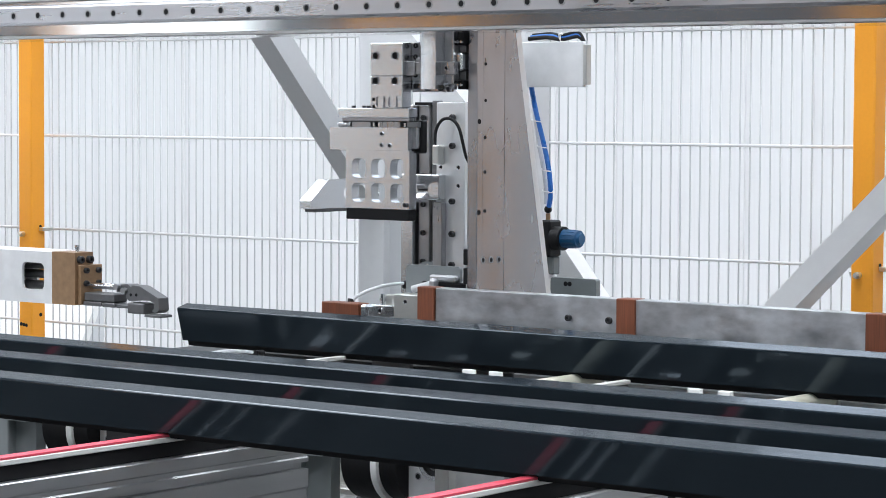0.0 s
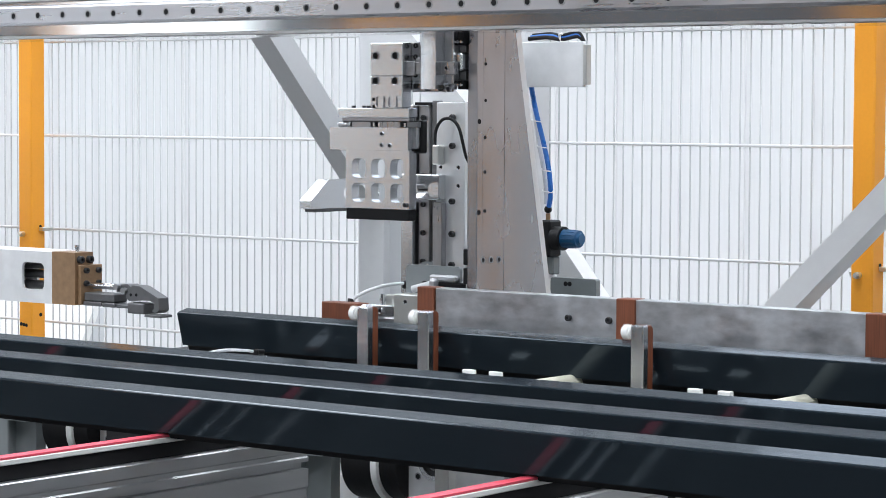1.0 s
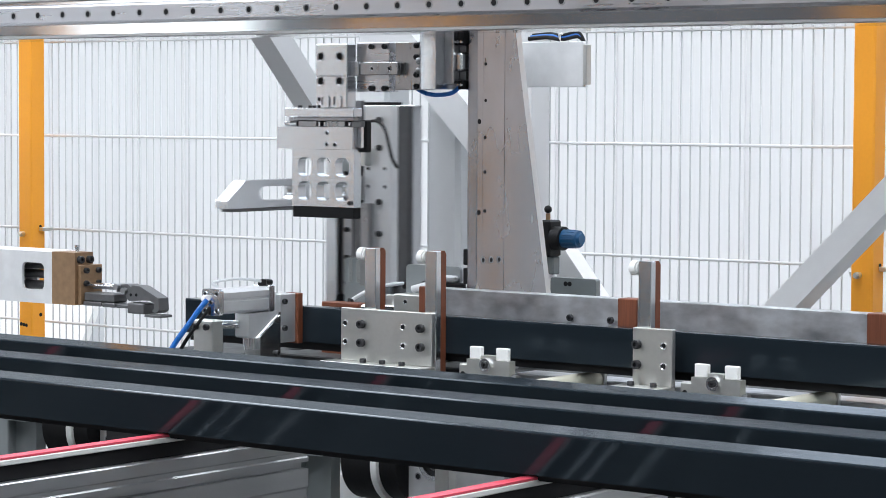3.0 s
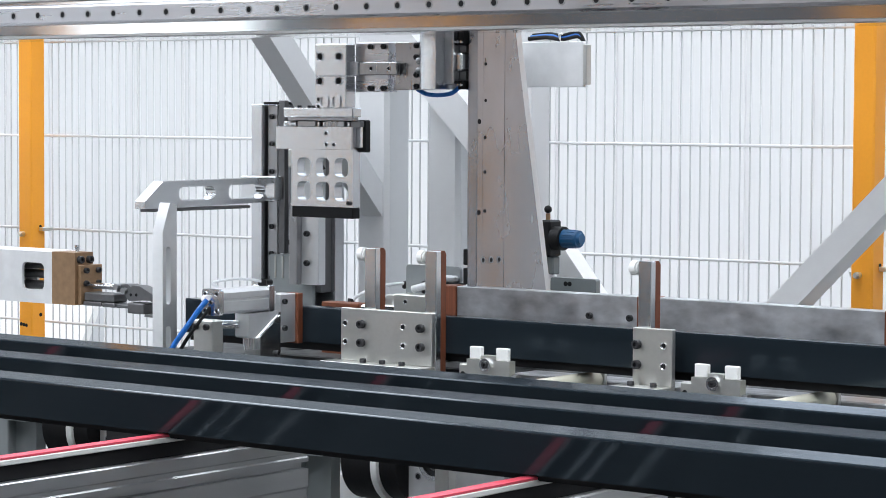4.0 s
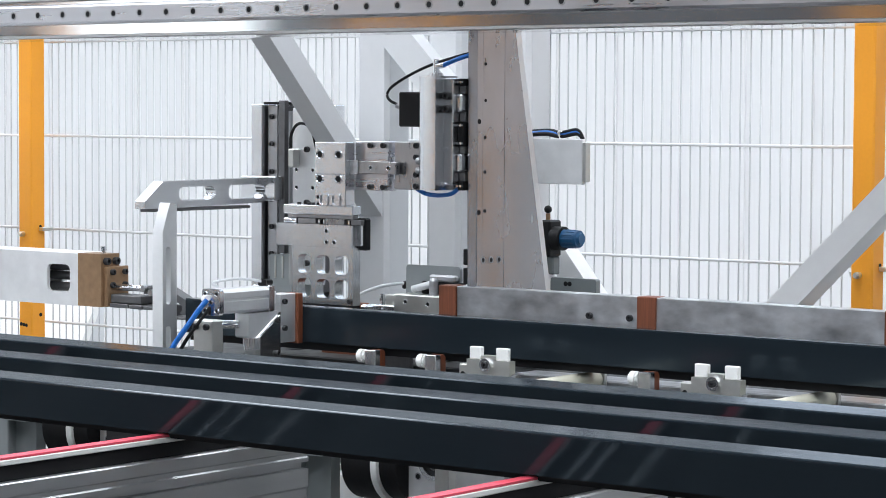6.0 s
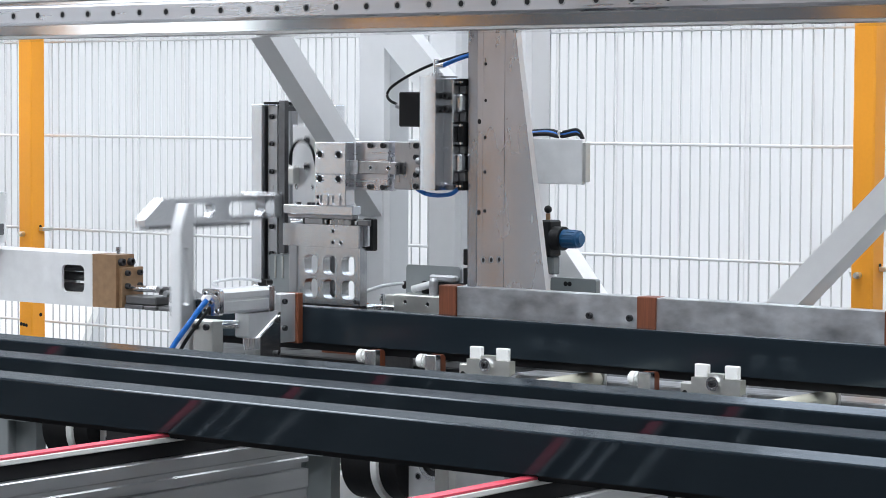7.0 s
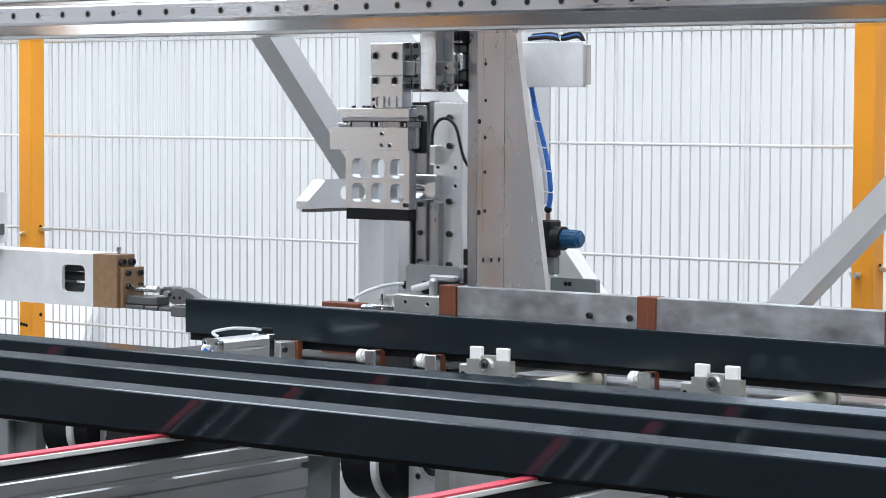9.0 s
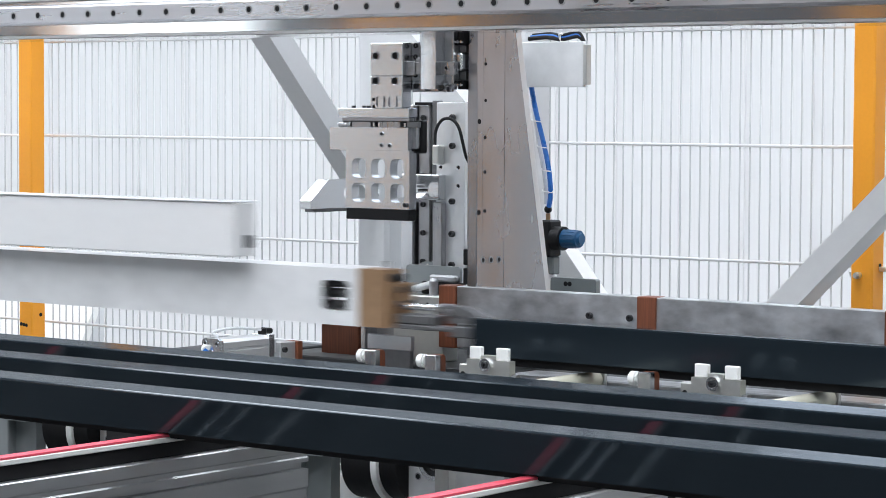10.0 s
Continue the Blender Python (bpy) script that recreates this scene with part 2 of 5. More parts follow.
# ---- the hall ----
def hall():
    bm = bmesh.new()
    box(bm, -16, 8, -8, 7.2, -0.2, 0)
    solo("floor", bm, FLOOR, (0, 0, 0), "grey sealed concrete hall floor", "floor", kind="structure")
    bm = bmesh.new()
    box(bm, -16, -2.0, 7.0, 7.2, 0, 2.3)
    x = -16.0
    while x < -2.1:
        box(bm, x, x + 0.03, 6.994, 7.0, 0, 2.3)
        x += 0.25
    solo("wall_north", bm, WALL, (-9, 7, 0), "white ribbed metal cladding of the hall wall", "wall", kind="structure")
    # unseen grey stretch, added so faces turned to +X reflect a darker tone
    bm = bmesh.new()
    box(bm, -2.0, 8, 7.0, 7.2, 0, 2.3)
    solo("wall_north_grey", bm, LIGHT_CLAD, (3, 7, 0), "unseen grey wall added beside the white wall to darken reflections", "wall", kind="structure")
    # unseen upper wall and window lamp, added to tone the profile tops' reflections
    bm = bmesh.new()
    plate(bm, [(-16, 2.3), (8, 2.3), (8, 6), (-16, 6)], 7.0, 7.2, "y", [[(-5.0, 3.4), (-0.5, 3.4), (-0.5, 5.2), (-5.0, 5.2)]])
    solo("wall_north_upper", bm, GREY_CLAD, (0, 7, 2.3), "unseen grey wall with a window band, added to shape the profile reflections", "wall", kind="structure")
    area_light("unseen_window_light", -2.75, 7.1, 4.3, 4.4, 1.7, 46, rx=-90, color=(0.80, 0.89, 1.0))
    # unseen walls behind the eye: tones, dark piers, lit windows added to shape reflections
    dark = ("wall_south", "wall_south_upper", "wall_east")
    openings = {"wall_south": ((-3.0, -0.6),), "wall_south_pale": (), "wall_south_upper": ((-14.6, -12.7),), "wall_west": ((-5.5, -3.8), (1.0, 2.8)), "wall_east": ((-4.5, -2.5), (3.6, 5.2))}
    for nm, axis, lo, hi, a0, a1, z0, z1 in (("wall_south", "y", -8.2, -8.0, -11.6, 8.0, 0, 6), ("wall_south_pale", "y", -8.2, -8.0, -16.0, -11.6, 0, 1.35),
                                     ("wall_south_upper", "y", -8.2, -8.0, -16.0, -11.6, 1.35, 6),
                                             ("wall_west", "x", -16.2, -16.0, -8.0, 7.2, 0, 6), ("wall_east", "x", 8.0, 8.2, -8.0, 7.2, 0, 6)):
        bm = bmesh.new()
        rings = [[(u0, 1.5), (u1, 1.5), (u1, 3.6), (u0, 3.6)] for u0, u1 in openings[nm]]
        plate(bm, [(a0, z0), (a1, z0), (a1, z1), (a0, z1)], lo, hi, axis, rings)
        base = ((a0 + a1) / 2, lo, z0) if axis == "y" else (lo, (a0 + a1) / 2, z0)
        w = solo(nm, bm, DARK_WALL if nm in dark else DIM_WALL, base, "unseen dark wall with window openings, added to darken the metal reflections" if nm in dark
                 else "unseen pale wall, added to brighten the metal reflections", "wall", kind="structure")
        for u0, u1 in openings[nm]:
            u, wide = (u0 + u1) / 2, u1 - u0 - 0.1
            if axis == "y":
                area_light("unseen_window_light", u, -8.1, 2.55, wide, 2.0, 15 * wide, rx=90, color=(0.80, 0.89, 1.0))
            elif lo < 0:
                area_light("unseen_window_light", -16.1, u, 2.55, 2.0, wide, 8 * wide, ry=-90, color=(0.80, 0.89, 1.0))
            else:
                area_light("unseen_window_light", 8.1, u, 2.55, 2.0, wide, 8 * wide, ry=90, color=(0.80, 0.89, 1.0))
        if nm in ("wall_south_pale", "wall_south_upper"):
            continue
        inner = hi if nm != "wall_east" else lo
        out = 0.25 if nm != "wall_east" else -0.25
        for u in [a0 + 1.0 + 3.0 * i for i in range(int((a1 - a0 - 1) / 3) + 1)]:
            if any(u0 - 0.5 < u < u1 + 0.2 for u0, u1 in openings[nm]):
                continue
            bm = bmesh.new()
            if axis == "y":
                box(bm, u, u + 0.3, inner, inner + out, 0, 5.9, 0.01)
            else:
                box(bm, inner, inner + out, u, u + 0.3, 0, 5.9, 0.01)
            bmesh.ops.translate(bm, vec=-Vector(base), verts=bm.verts)
            part("reflection_pier", bm, PIER, None).parent = w
    bm = bmesh.new()
    xs = [(-16, -13.5), (-11.5, -8), (-6, -3), (-1, 2), (4, 8)]
    for a, b in xs:
        box(bm, a, b, -8, 5.7, 6.0, 6.2)
    box(bm, -16, 8, 6.7, 7, 6.0, 6.2)
    for y0, y1 in ((-8, -7), (5.4, 5.7)):
        for (_, a), (b, _) in zip(xs, xs[1:]):
            box(bm, a, b, y0, y1, 6.0, 6.2)
    solo("ceiling", bm, CEIL, (-4, 0, 6), "unseen hall ceiling with rooflights, tinted blue-grey for the profile reflections", "ceiling", kind="structure")
    for (_, a), (b, _) in zip(xs, xs[1:]):
        area_light("rooflight", (a + b) / 2, -0.8, 6.05, b - a - 0.1, 12.2, 385)
    # added strip lamp, unseen: brightens the top of the north wall and the profile tops
    area_light("wall_wash_light", -4, 6.2, 6.05, 23.8, 0.9, 320)


hall()


def resize(ob, k, x, y, z):
    """Set a thing at its place, k times its drawn size."""
    ob.location = (x, y, z)
    ob.scale = (k, k, k)
    return ob


# ---- the safety fence ----
def wire_mesh(name, a, b, r, n=6, mat=WIRE):
    bm = bmesh.new()
    rod(bm, a, b, r, n=n)
    me = bpy.data.meshes.new(name)
    bm.to_mesh(me)
    bm.free()
    me.materials.append(mat)
    me.shade_smooth()
    return me


def fence():
    p = thing("fence_post", (-3.961, 3.66, 0), "orange powder-coated steel fence post", "fence post", "fence posts")
    x = -3.961
    bm = bmesh.new()
    box(bm, x - 0.02, x + 0.02, 3.64, 3.68, 0.008, 2.0, 0.003)
    part("tube", bm, ORANGE, p)
    bm = bmesh.new()
    box(bm, x - 0.05, x + 0.05, 3.61, 3.71, 0.0, 0.008, 0.002)
    part("foot_plate", bm, ORANGE, p)
    for z in (1.137, 0.55):
        bm = bmesh.new()
        rod(bm, (x - 0.004, 3.6405, z), (x - 0.004, 3.630, z), 0.0055)
        rod(bm, (x - 0.004, 3.630, z), (x - 0.004, 3.625, z), 0.004)
        part("panel_bolt", bm, ZINC, p)
        bm = bmesh.new()
        box(bm, x - 0.034, x - 0.0205, 3.66, 3.69, z - 0.004, z + 0.004, 0.001)
        part("panel_clip", bm, ZINC, p)
        bm = bmesh.new()
        box(bm, x + 0.0205, x + 0.034, 3.66, 3.69, z + 0.006, z + 0.014, 0.001)
        part("panel_clip", bm, ZINC, p)
    bores(p, [(x - 0.012 + 0.008 * i, 3.6395, 0.945 - 0.001 * i) for i in range(3)], 3, plain=True)
    bores(p, [(x + 0.0205, 3.665, 1.152), (x + 0.0205, 3.665, 0.965)], 3, "+x", True)
    for x in (-5.95, -1.972, 0.017):
        copy_thing(p, pose(x, 3.66, 0))
    # heavier posts of the fence on the operator's side
    q = thing("fence_post", (-8.14, -1.81, 0), "heavy orange powder-coated fence post on the operator side", "fence post", "operator side posts")
    bm = bmesh.new()
    box(bm, -8.185, -8.095, -1.855, -1.765, 0.01, 2.3, 0.004)
    part("tube", bm, ORANGE, q)
    bm = bmesh.new()
    box(bm, -8.24, -8.04, -1.91, -1.71, 0.0, 0.0098, 0.002)
    part("foot_plate", bm, ORANGE, q)
    for x in (-6.37, -6.0, -4.17, -2.2):
        copy_thing(q, pose(x, -1.81, 0))
    x0 = -3.947
    f = thing("mesh_fence", (x0 + 0.96, 3.7, 0.14), "white coated welded wire mesh fence section", "fence", "fence sections")
    base = top_base(f)
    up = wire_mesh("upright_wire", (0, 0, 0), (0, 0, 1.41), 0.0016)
    for i in range(98):
        w = new("upright_wire", up)
        w.parent = f
        w.matrix_basis = pose(x0 + 0.004 + i * 0.02 - base.x, 0.0032, 0)
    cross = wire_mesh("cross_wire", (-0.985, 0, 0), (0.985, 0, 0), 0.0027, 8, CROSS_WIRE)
    for z in (0.145, 0.345, 0.545, 0.745, 0.948, 1.147, 1.345, 1.544):
        w = new("cross_wire", cross)
        w.parent = f
        w.matrix_basis = pose(0, -0.0002, z - base.z)
    bm = bmesh.new()
    box(bm, x0 - 0.008, x0 + 1.928, 3.694, 3.709, 1.5505, 1.563, 0.003)
    part("top_rail", bm, WIRE, f)
    for x in (-5.936, -1.958):
        copy_thing(f, pose(x + 0.96, 3.7, 0.14))


fence()


# ---- upper gantry beam with its guide rail ----
def beam():
    b = thing("gantry_beam", (-2.4, 3.0, 1.52), "polished aluminium gantry beam with drilled guide rail", "gantry beam")
    bm = bmesh.new()
    box(bm, -6.0, -0.6, 2.945, 3.055, 1.5195, 1.66, 0.002)
    part("beam", bm, POLISHED, b)
    bm = bmesh.new()
    box(bm, -6.0, -0.6, 2.9385, 2.945, 1.5205, 1.5255, 0.001)
    part("lower_lip", bm, RAIL_ALU, b)
    bm = bmesh.new()
    outline = [(2.9445, 1.543), (2.930, 1.543), (2.925, 1.547), (2.925, 1.571), (2.930, 1.576), (2.9445, 1.576)]
    plate(bm, outline, -6.0, -0.6, "x")
    r = part("guide_rail", bm, RAIL_STEEL, b)
    bores(r, [(-3.209 + 0.06 * i, 2.9248, 1.5585) for i in range(-8, 30)], 5, plain=True)
    bm = bmesh.new()
    box(bm, -6.0, -0.6, 2.928, 2.945, 1.582, 1.66, 0.001)
    part("upper_strip", bm, ALU_SATIN, b)


beam()


# ---- grey frame behind the machine ----
def tube_post(x0, x1, y0, y1, braced=True):
    c = thing("frame_column", (x0, y0, 0), "light grey painted square steel column of the machine frame", "column", "frame columns")
    bm = bmesh.new()
    box(bm, x0, x1, y0, y1, 0.01, 2.3, 0.008)
    part("tube", bm, GREY_PAINT, c)
    bm = bmesh.new()
    box(bm, x0 - 0.04, x1 + 0.04, y0 - 0.04, y1 + 0.04, 0, 0.012, 0.002)
    part("foot_plate", bm, GREY_PAINT, c)
    if braced:
        bm = bmesh.new()
        plate(bm, [(y0 + 0.002, 1.205), (y0 + 0.002, 1.266), (3.07, 1.786), (3.07, 1.72)], x1 - 0.0575, x1 - 0.0115, "x")
        part("knee_brace", bm, GREY_PAINT, c)
    return c


def frame_back():
    tube_post(-2.985, -2.910, 3.565, 3.635)
    tube_post(-2.820, -2.745, 3.565, 3.635, False)
    tube_post(-2.66, -2.59, 3.565, 3.635, False)
    d = thing("diagonal_strut", (-2.75, 3.55, 1.2), "light grey painted diagonal strut between the columns", "strut")
    bm = bmesh.new()
    plate(bm, [(-2.909, 1.535), (-2.909, 1.62), (-2.60, 1.315), (-2.60, 1.235)], 3.53, 3.5645, "y")
    part("strut", bm, GREY_PAINT, d)
    bm = bmesh.new()
    box(bm, -2.625, -2.595, 3.528, 3.5648, 1.215, 1.33, 0.003)
    part("gusset", bm, GREY_PAINT, d)
    s = thing("frame_brace", (-1.95, 3.42, 1.0), "white painted diagonal steel frame brace", "brace")
    bm = bmesh.new()
    plate(bm, [(-2.36, 0.76), (-2.302, 0.76), (-1.60, 1.449), (-1.60, 1.47), (-1.637, 1.47)], 3.40, 3.455, "y")
    part("brace", bm, WHITE_PAINT, s)
    bm = bmesh.new()
    box(bm, -1.64, -1.57, 3.385, 3.455, 0.01, 2.2, 0.006)
    part("upright", bm, WHITE_PAINT, s)
    bm = bmesh.new()
    box(bm, -3.6, -1.3, 3.385, 3.47, 0.66, 0.76, 0.006)
    part("sill", bm, WHITE_PAINT, s)
    s = thing("column_brace", (-2.4, 3.5, 0.9), "white painted short diagonal brace behind the column", "brace")
    bm = bmesh.new()
    plate(bm, [(-2.4995, 1.166), (-2.450, 1.166), (-2.227, 0.9), (-2.285, 0.9)], 3.48, 3.52, "y")
    part("brace", bm, WHITE_PAINT, s)
    bm = bmesh.new()
    box(bm, -2.62, -2.5, 3.475, 3.525, 0.9005, 1.166, 0.004)
    part("stub", bm, WHITE_PAINT, s)
    bm = bmesh.new()
    box(bm, -2.62, -2.1, 3.475, 3.525, 0.76, 0.9, 0.004)
    part("foot", bm, WHITE_PAINT, s)


frame_back()


def board():
    b = thing("packing_board", (-4.9, 4.4, 0), "bright white packing board leaning behind the fence", "board")
    bm = bmesh.new()
    plate(bm, [(3.95, 0.0), (3.97, 0.0), (4.42, 0.915), (4.40, 0.925)], -5.4, -4.53, "x")
    part("sheet", bm, NYLON, b)
    bm = bmesh.new()
    box(bm, -5.3, -4.6, 4.43, 4.50, 0.0, 0.90, 0.004)
    part("trestle", bm, GREY_PAINT, b)


board()


# ---- machine bed under the clamps ----
def bed():
    b = thing("machine_bed", (-2.3, 3.0, 0), "dark grey steel machine bed below the clamps", "machine bed")
    for y0, y1, z1 in ((2.66, 2.74, 0.78), (3.10, 3.38, 0.985), (3.485, 3.555, 0.9665)):
        bm = bmesh.new()
        box(bm, -5.8 if z1 < 0.9 else (-3.3 if z1 < 0.97 else -2.78), -0.6, y0, y1, z1 - 0.10, z1, 0.004)
        part("long_beam", bm, FRAME_GREY if z1 < 0.97 else FRAME_DARK, b)
    for x in (-5.4, -3.06, -1.15):
        bm = bmesh.new()
        box(bm, x, x + 0.08, 2.66, 3.555, 0.58, 0.678, 0.004)
        part("cross_beam", bm, FRAME_GREY, b)
        for y in (2.66, 3.30):
            bm = bmesh.new()
            box(bm, x, x + 0.08, y, y + 0.08, 0.0, 0.578 if y < 3 else 0.578, 0.004)
            part("leg", bm, FRAME_GREY, b)
        bm = bmesh.new()
        box(bm, x + 0.01, x + 0.07, 3.31, 3.37, 0.68, 0.883 if x > -3 else 0.9645, 0.004)
        part("riser", bm, FRAME_GREY, b)
    for x in (-3.05, -1.14):
        bm = bmesh.new()
        box(bm, x, x + 0.06, 3.49, 3.55, 0.6785, 0.866, 0.004)
        part("riser", bm, FRAME_GREY, b)
    bm = bmesh.new()
    box(bm, -2.78, -2.25, 3.06, 3.12, 0.986, 1.004, 0.002)
    part("slide_plate", bm, FRAME_DARK, b)
    bm = bmesh.new()
    box(bm, -2.2495, -0.6, 3.06, 3.12, 0.986, 1.004, 0.002)
    part("slide_plate", bm, ALU_DULL, b, "pale aluminium slide plate")
    for y0, y1, z0, z1 in ((3.032, 3.046, 0.9855, 0.994), (2.992, 3.004, 0.962, 0.974)):
        bm = bmesh.new()
        box(bm, -2.2495, -0.6, y0, y1, z0, z1, 0.001)
        part("guide_strip", bm, ALU_DULL, b, "pale aluminium guide strip")
    bm = bmesh.new()
    box(bm, -2.78, -0.6, 3.13, 3.36, 0.986, 0.998, 0.002)
    part("top_plate", bm, FRAME_DARK, b)
    for x in (-5.4, -3.06):
        bm = bmesh.new()
        box(bm, x, x + 0.16, 3.06, 3.38, 0.965, 0.985, 0.002)
        part("end_plate", bm, FRAME_DARK, b)
    # dark channel bars that run across under the work piece
    for x in (-2.715, -2.435, -1.985):
        bm = bmesh.new()
        box(bm, x, x + 0.075, 2.72, 3.09, 0.968, 0.985, 0.002)
        part("cross_channel", bm, FRAME_DARK, b)
    for x in (-2.69, -1.76):
        bm = bmesh.new()
        box(bm, x - 0.04, x + 0.04, 2.67, 2.73, 0.781, 0.966, 0.003)
        part("support_block", bm, DARK, b)


bed()


def carry_rollers():
    x = -2.09
    b = thing("carry_roller", (x, 2.9, 1.006), "cream plastic carry roller on a steel axle", "roller", "carry rollers")
    bm = bmesh.new()
    rod(bm, (x, 2.70, 1.006), (x, 3.05, 1.006), 0.0125, n=24)
    part("sleeve", bm, CREAM, b)
    bm = bmesh.new()
    rod(bm, (x, 2.67, 1.006), (x, 3.07, 1.006), 0.004)
    part("axle", bm, STEEL, b)
    bm = bmesh.new()
    box(bm, x - 0.012, x + 0.014, 3.052, 3.0595, 0.986, 1.022, 0.001)
    part("axle_bracket", bm, ZINC, b)
    bm = bmesh.new()
    box(bm, x - 0.012, x + 0.012, 2.68, 2.698, 0.781, 1.02, 0.001)
    part("axle_post", bm, ZINC, b)
    copy_thing(b, pose(-1.70, 2.9, 1.006))


carry_rollers()


# ---- dark window profiles ----
def profile(name, x0, x1, h, label, group=""):
    """A window profile along X; its front lower corner is the thing's origin."""
    w = thing(name, (0, 0, 0), label, "profile", group)
    k = h / 0.056
    bm = bmesh.new()
    outline = [(0, 0), (0, 0.0532 * k), (0.0004, 0.0547 * k), (0.0013, 0.0556 * k), (0.003, 0.056 * k), (0.0245, 0.056 * k), (0.026, 0.0545 * k), (0.026, 0.037 * k),
               (0.0285, 0.035 * k), (0.0605, 0.035 * k), (0.062, 0.0335 * k), (0.062, 0.0), (0.0545, 0.0), (0.0545, 0.004 * k),
               (0.0105, 0.004 * k), (0.0105, 0.0)]
    plate(bm, outline, x0, x1, "x")
    part("body", bm, PVC, w, smooth=5)
    bm = bmesh.new()
    plate(bm, [(0.0115, -0.013 * k), (0.0535, -0.013 * k), (0.0535, 0.0035 * k), (0.0115, 0.0035 * k)], x0, x1 - 0.001, "x")
    part("reinforcement_channel", bm, GASKET, w, "black underside of the profile")
    bm = bmesh.new()
    rod(bm, (x0, 0.027, 0.0365 * k), (x1, 0.027, 0.0365 * k), 0.0022, n=8)
    part("seal", bm, GASKET, w, "thin black rubber seal")
    return w


def stock():
    a = profile("window_profile", -4.4, -0.7, 0.0485, "glossy anthracite plastic window profile lying tilted on the cross belts",
                "stocked profiles")
    a.matrix_basis = pose(0, 2.122, 1.0195, 14.5)
    for y, dz in ((2.306, -0.0005), (2.476, 0.0)):
        copy_thing(a, pose(0, y, 1.0195 + dz, 14.5))


stock()

WORK = profile("window_profile", 0.0, 2.3, 0.056, "dark anthracite plastic window profile held in the clamps")


# ---- cross conveyors in front ----
def cross_belts():
    x = -2.075
    b = thing("cross_conveyor", (x, 1.9, 0.7), "extruded aluminium cross conveyor with a red belt", "conveyor", "cross conveyors")
    bm = bmesh.new()
    plate(bm, [(x - 0.014, 1.0130), (x, 1.0130), (x, 1.0155), (x - 0.002, 1.0168), (x - 0.012, 1.0168), (x - 0.014, 1.0155)],
          0.9, 2.66, "y")
    part("belt", bm, PINK, b, "red conveyor belt")
    bm = bmesh.new()
    box(bm, x - 0.016, x + 0.001, 0.9, 2.66, 1.0065, 1.0128, 0.001)
    part("belt_guide", bm, BELT_WHITE, b, "pale plastic guide under the belt")
    # black filler between guide and rail: the recess's shade put into its colour
    bm = bmesh.new()
    box(bm, x - 0.036, x - 0.0045, 0.9, 2.66, 0.9685, 1.0063, 0.001)
    part("groove_shade", bm, GASKET, b)
    bm = bmesh.new()
    s, e = x + 0.010, x - 0.05
    outline = [(e, 0.84), (s, 0.84), (s, 0.868), (s - 0.012, 0.868), (s - 0.012, 0.878), (s, 0.878), (s, 0.906), (s - 0.003, 0.909),
               (s - 0.003, 0.924), (s, 0.927), (s, 0.950), (s - 0.012, 0.950), (s - 0.012, 0.959), (s, 0.959), (s, 0.964),
               (s - 0.002, 0.966), (s - 0.002, 0.971), (s, 0.973), (s, 0.987), (s - 0.0015, 0.9885), (s - 0.013, 0.9885), (s - 0.013, 0.968), (e, 0.968)]
    plate(bm, outline, 0.9, 2.375, "y")
    part("rail", bm, RAIL_ALU, b, "grooved aluminium extrusion", smooth=20)
    bm = bmesh.new()
    box(bm, x - 0.045, x + 0.005, 2.30, 2.36, 0.7602, 0.8395, 0.003)
    part("leg", bm, FRAME_GREY, b)
    bm = bmesh.new()
    box(bm, x - 0.045, x + 0.005, 1.0, 1.06, 0.7602, 0.8395, 0.003)
    part("leg", bm, FRAME_GREY, b)
    for dx in (0.539, -0.62, 1.08):
        copy_thing(b, pose(x + dx, 1.9, 0.7))


cross_belts()


def base_cover():
    # unseen base: hides the bright floor from the profile faces and reflects dark
    c = thing("dark_reflection_base", (-2.4, 1.8, 0), "unseen dark base added below the conveyors to darken the profile reflections", "machine base")
    bm = bmesh.new()
    box(bm, -5.0, -0.4, 0.95, 2.55, 0.74, 0.76, 0.003)
    part("cover", bm, FRAME_DARK, c)
    for y in (0.95, 2.53):
        bm = bmesh.new()
        box(bm, -5.0, -0.4, y, y + 0.02, 0.05, 0.7395, 0.002)
        part("skirt", bm, FRAME_DARK, c)
    for x in (-4.9, -0.6):
        for y in (1.0, 2.4):
            bm = bmesh.new()
            rod(bm, (x, y, 0.0), (x, y, 0.7398), 0.025)
            part("foot", bm, STEEL, c)


base_cover()


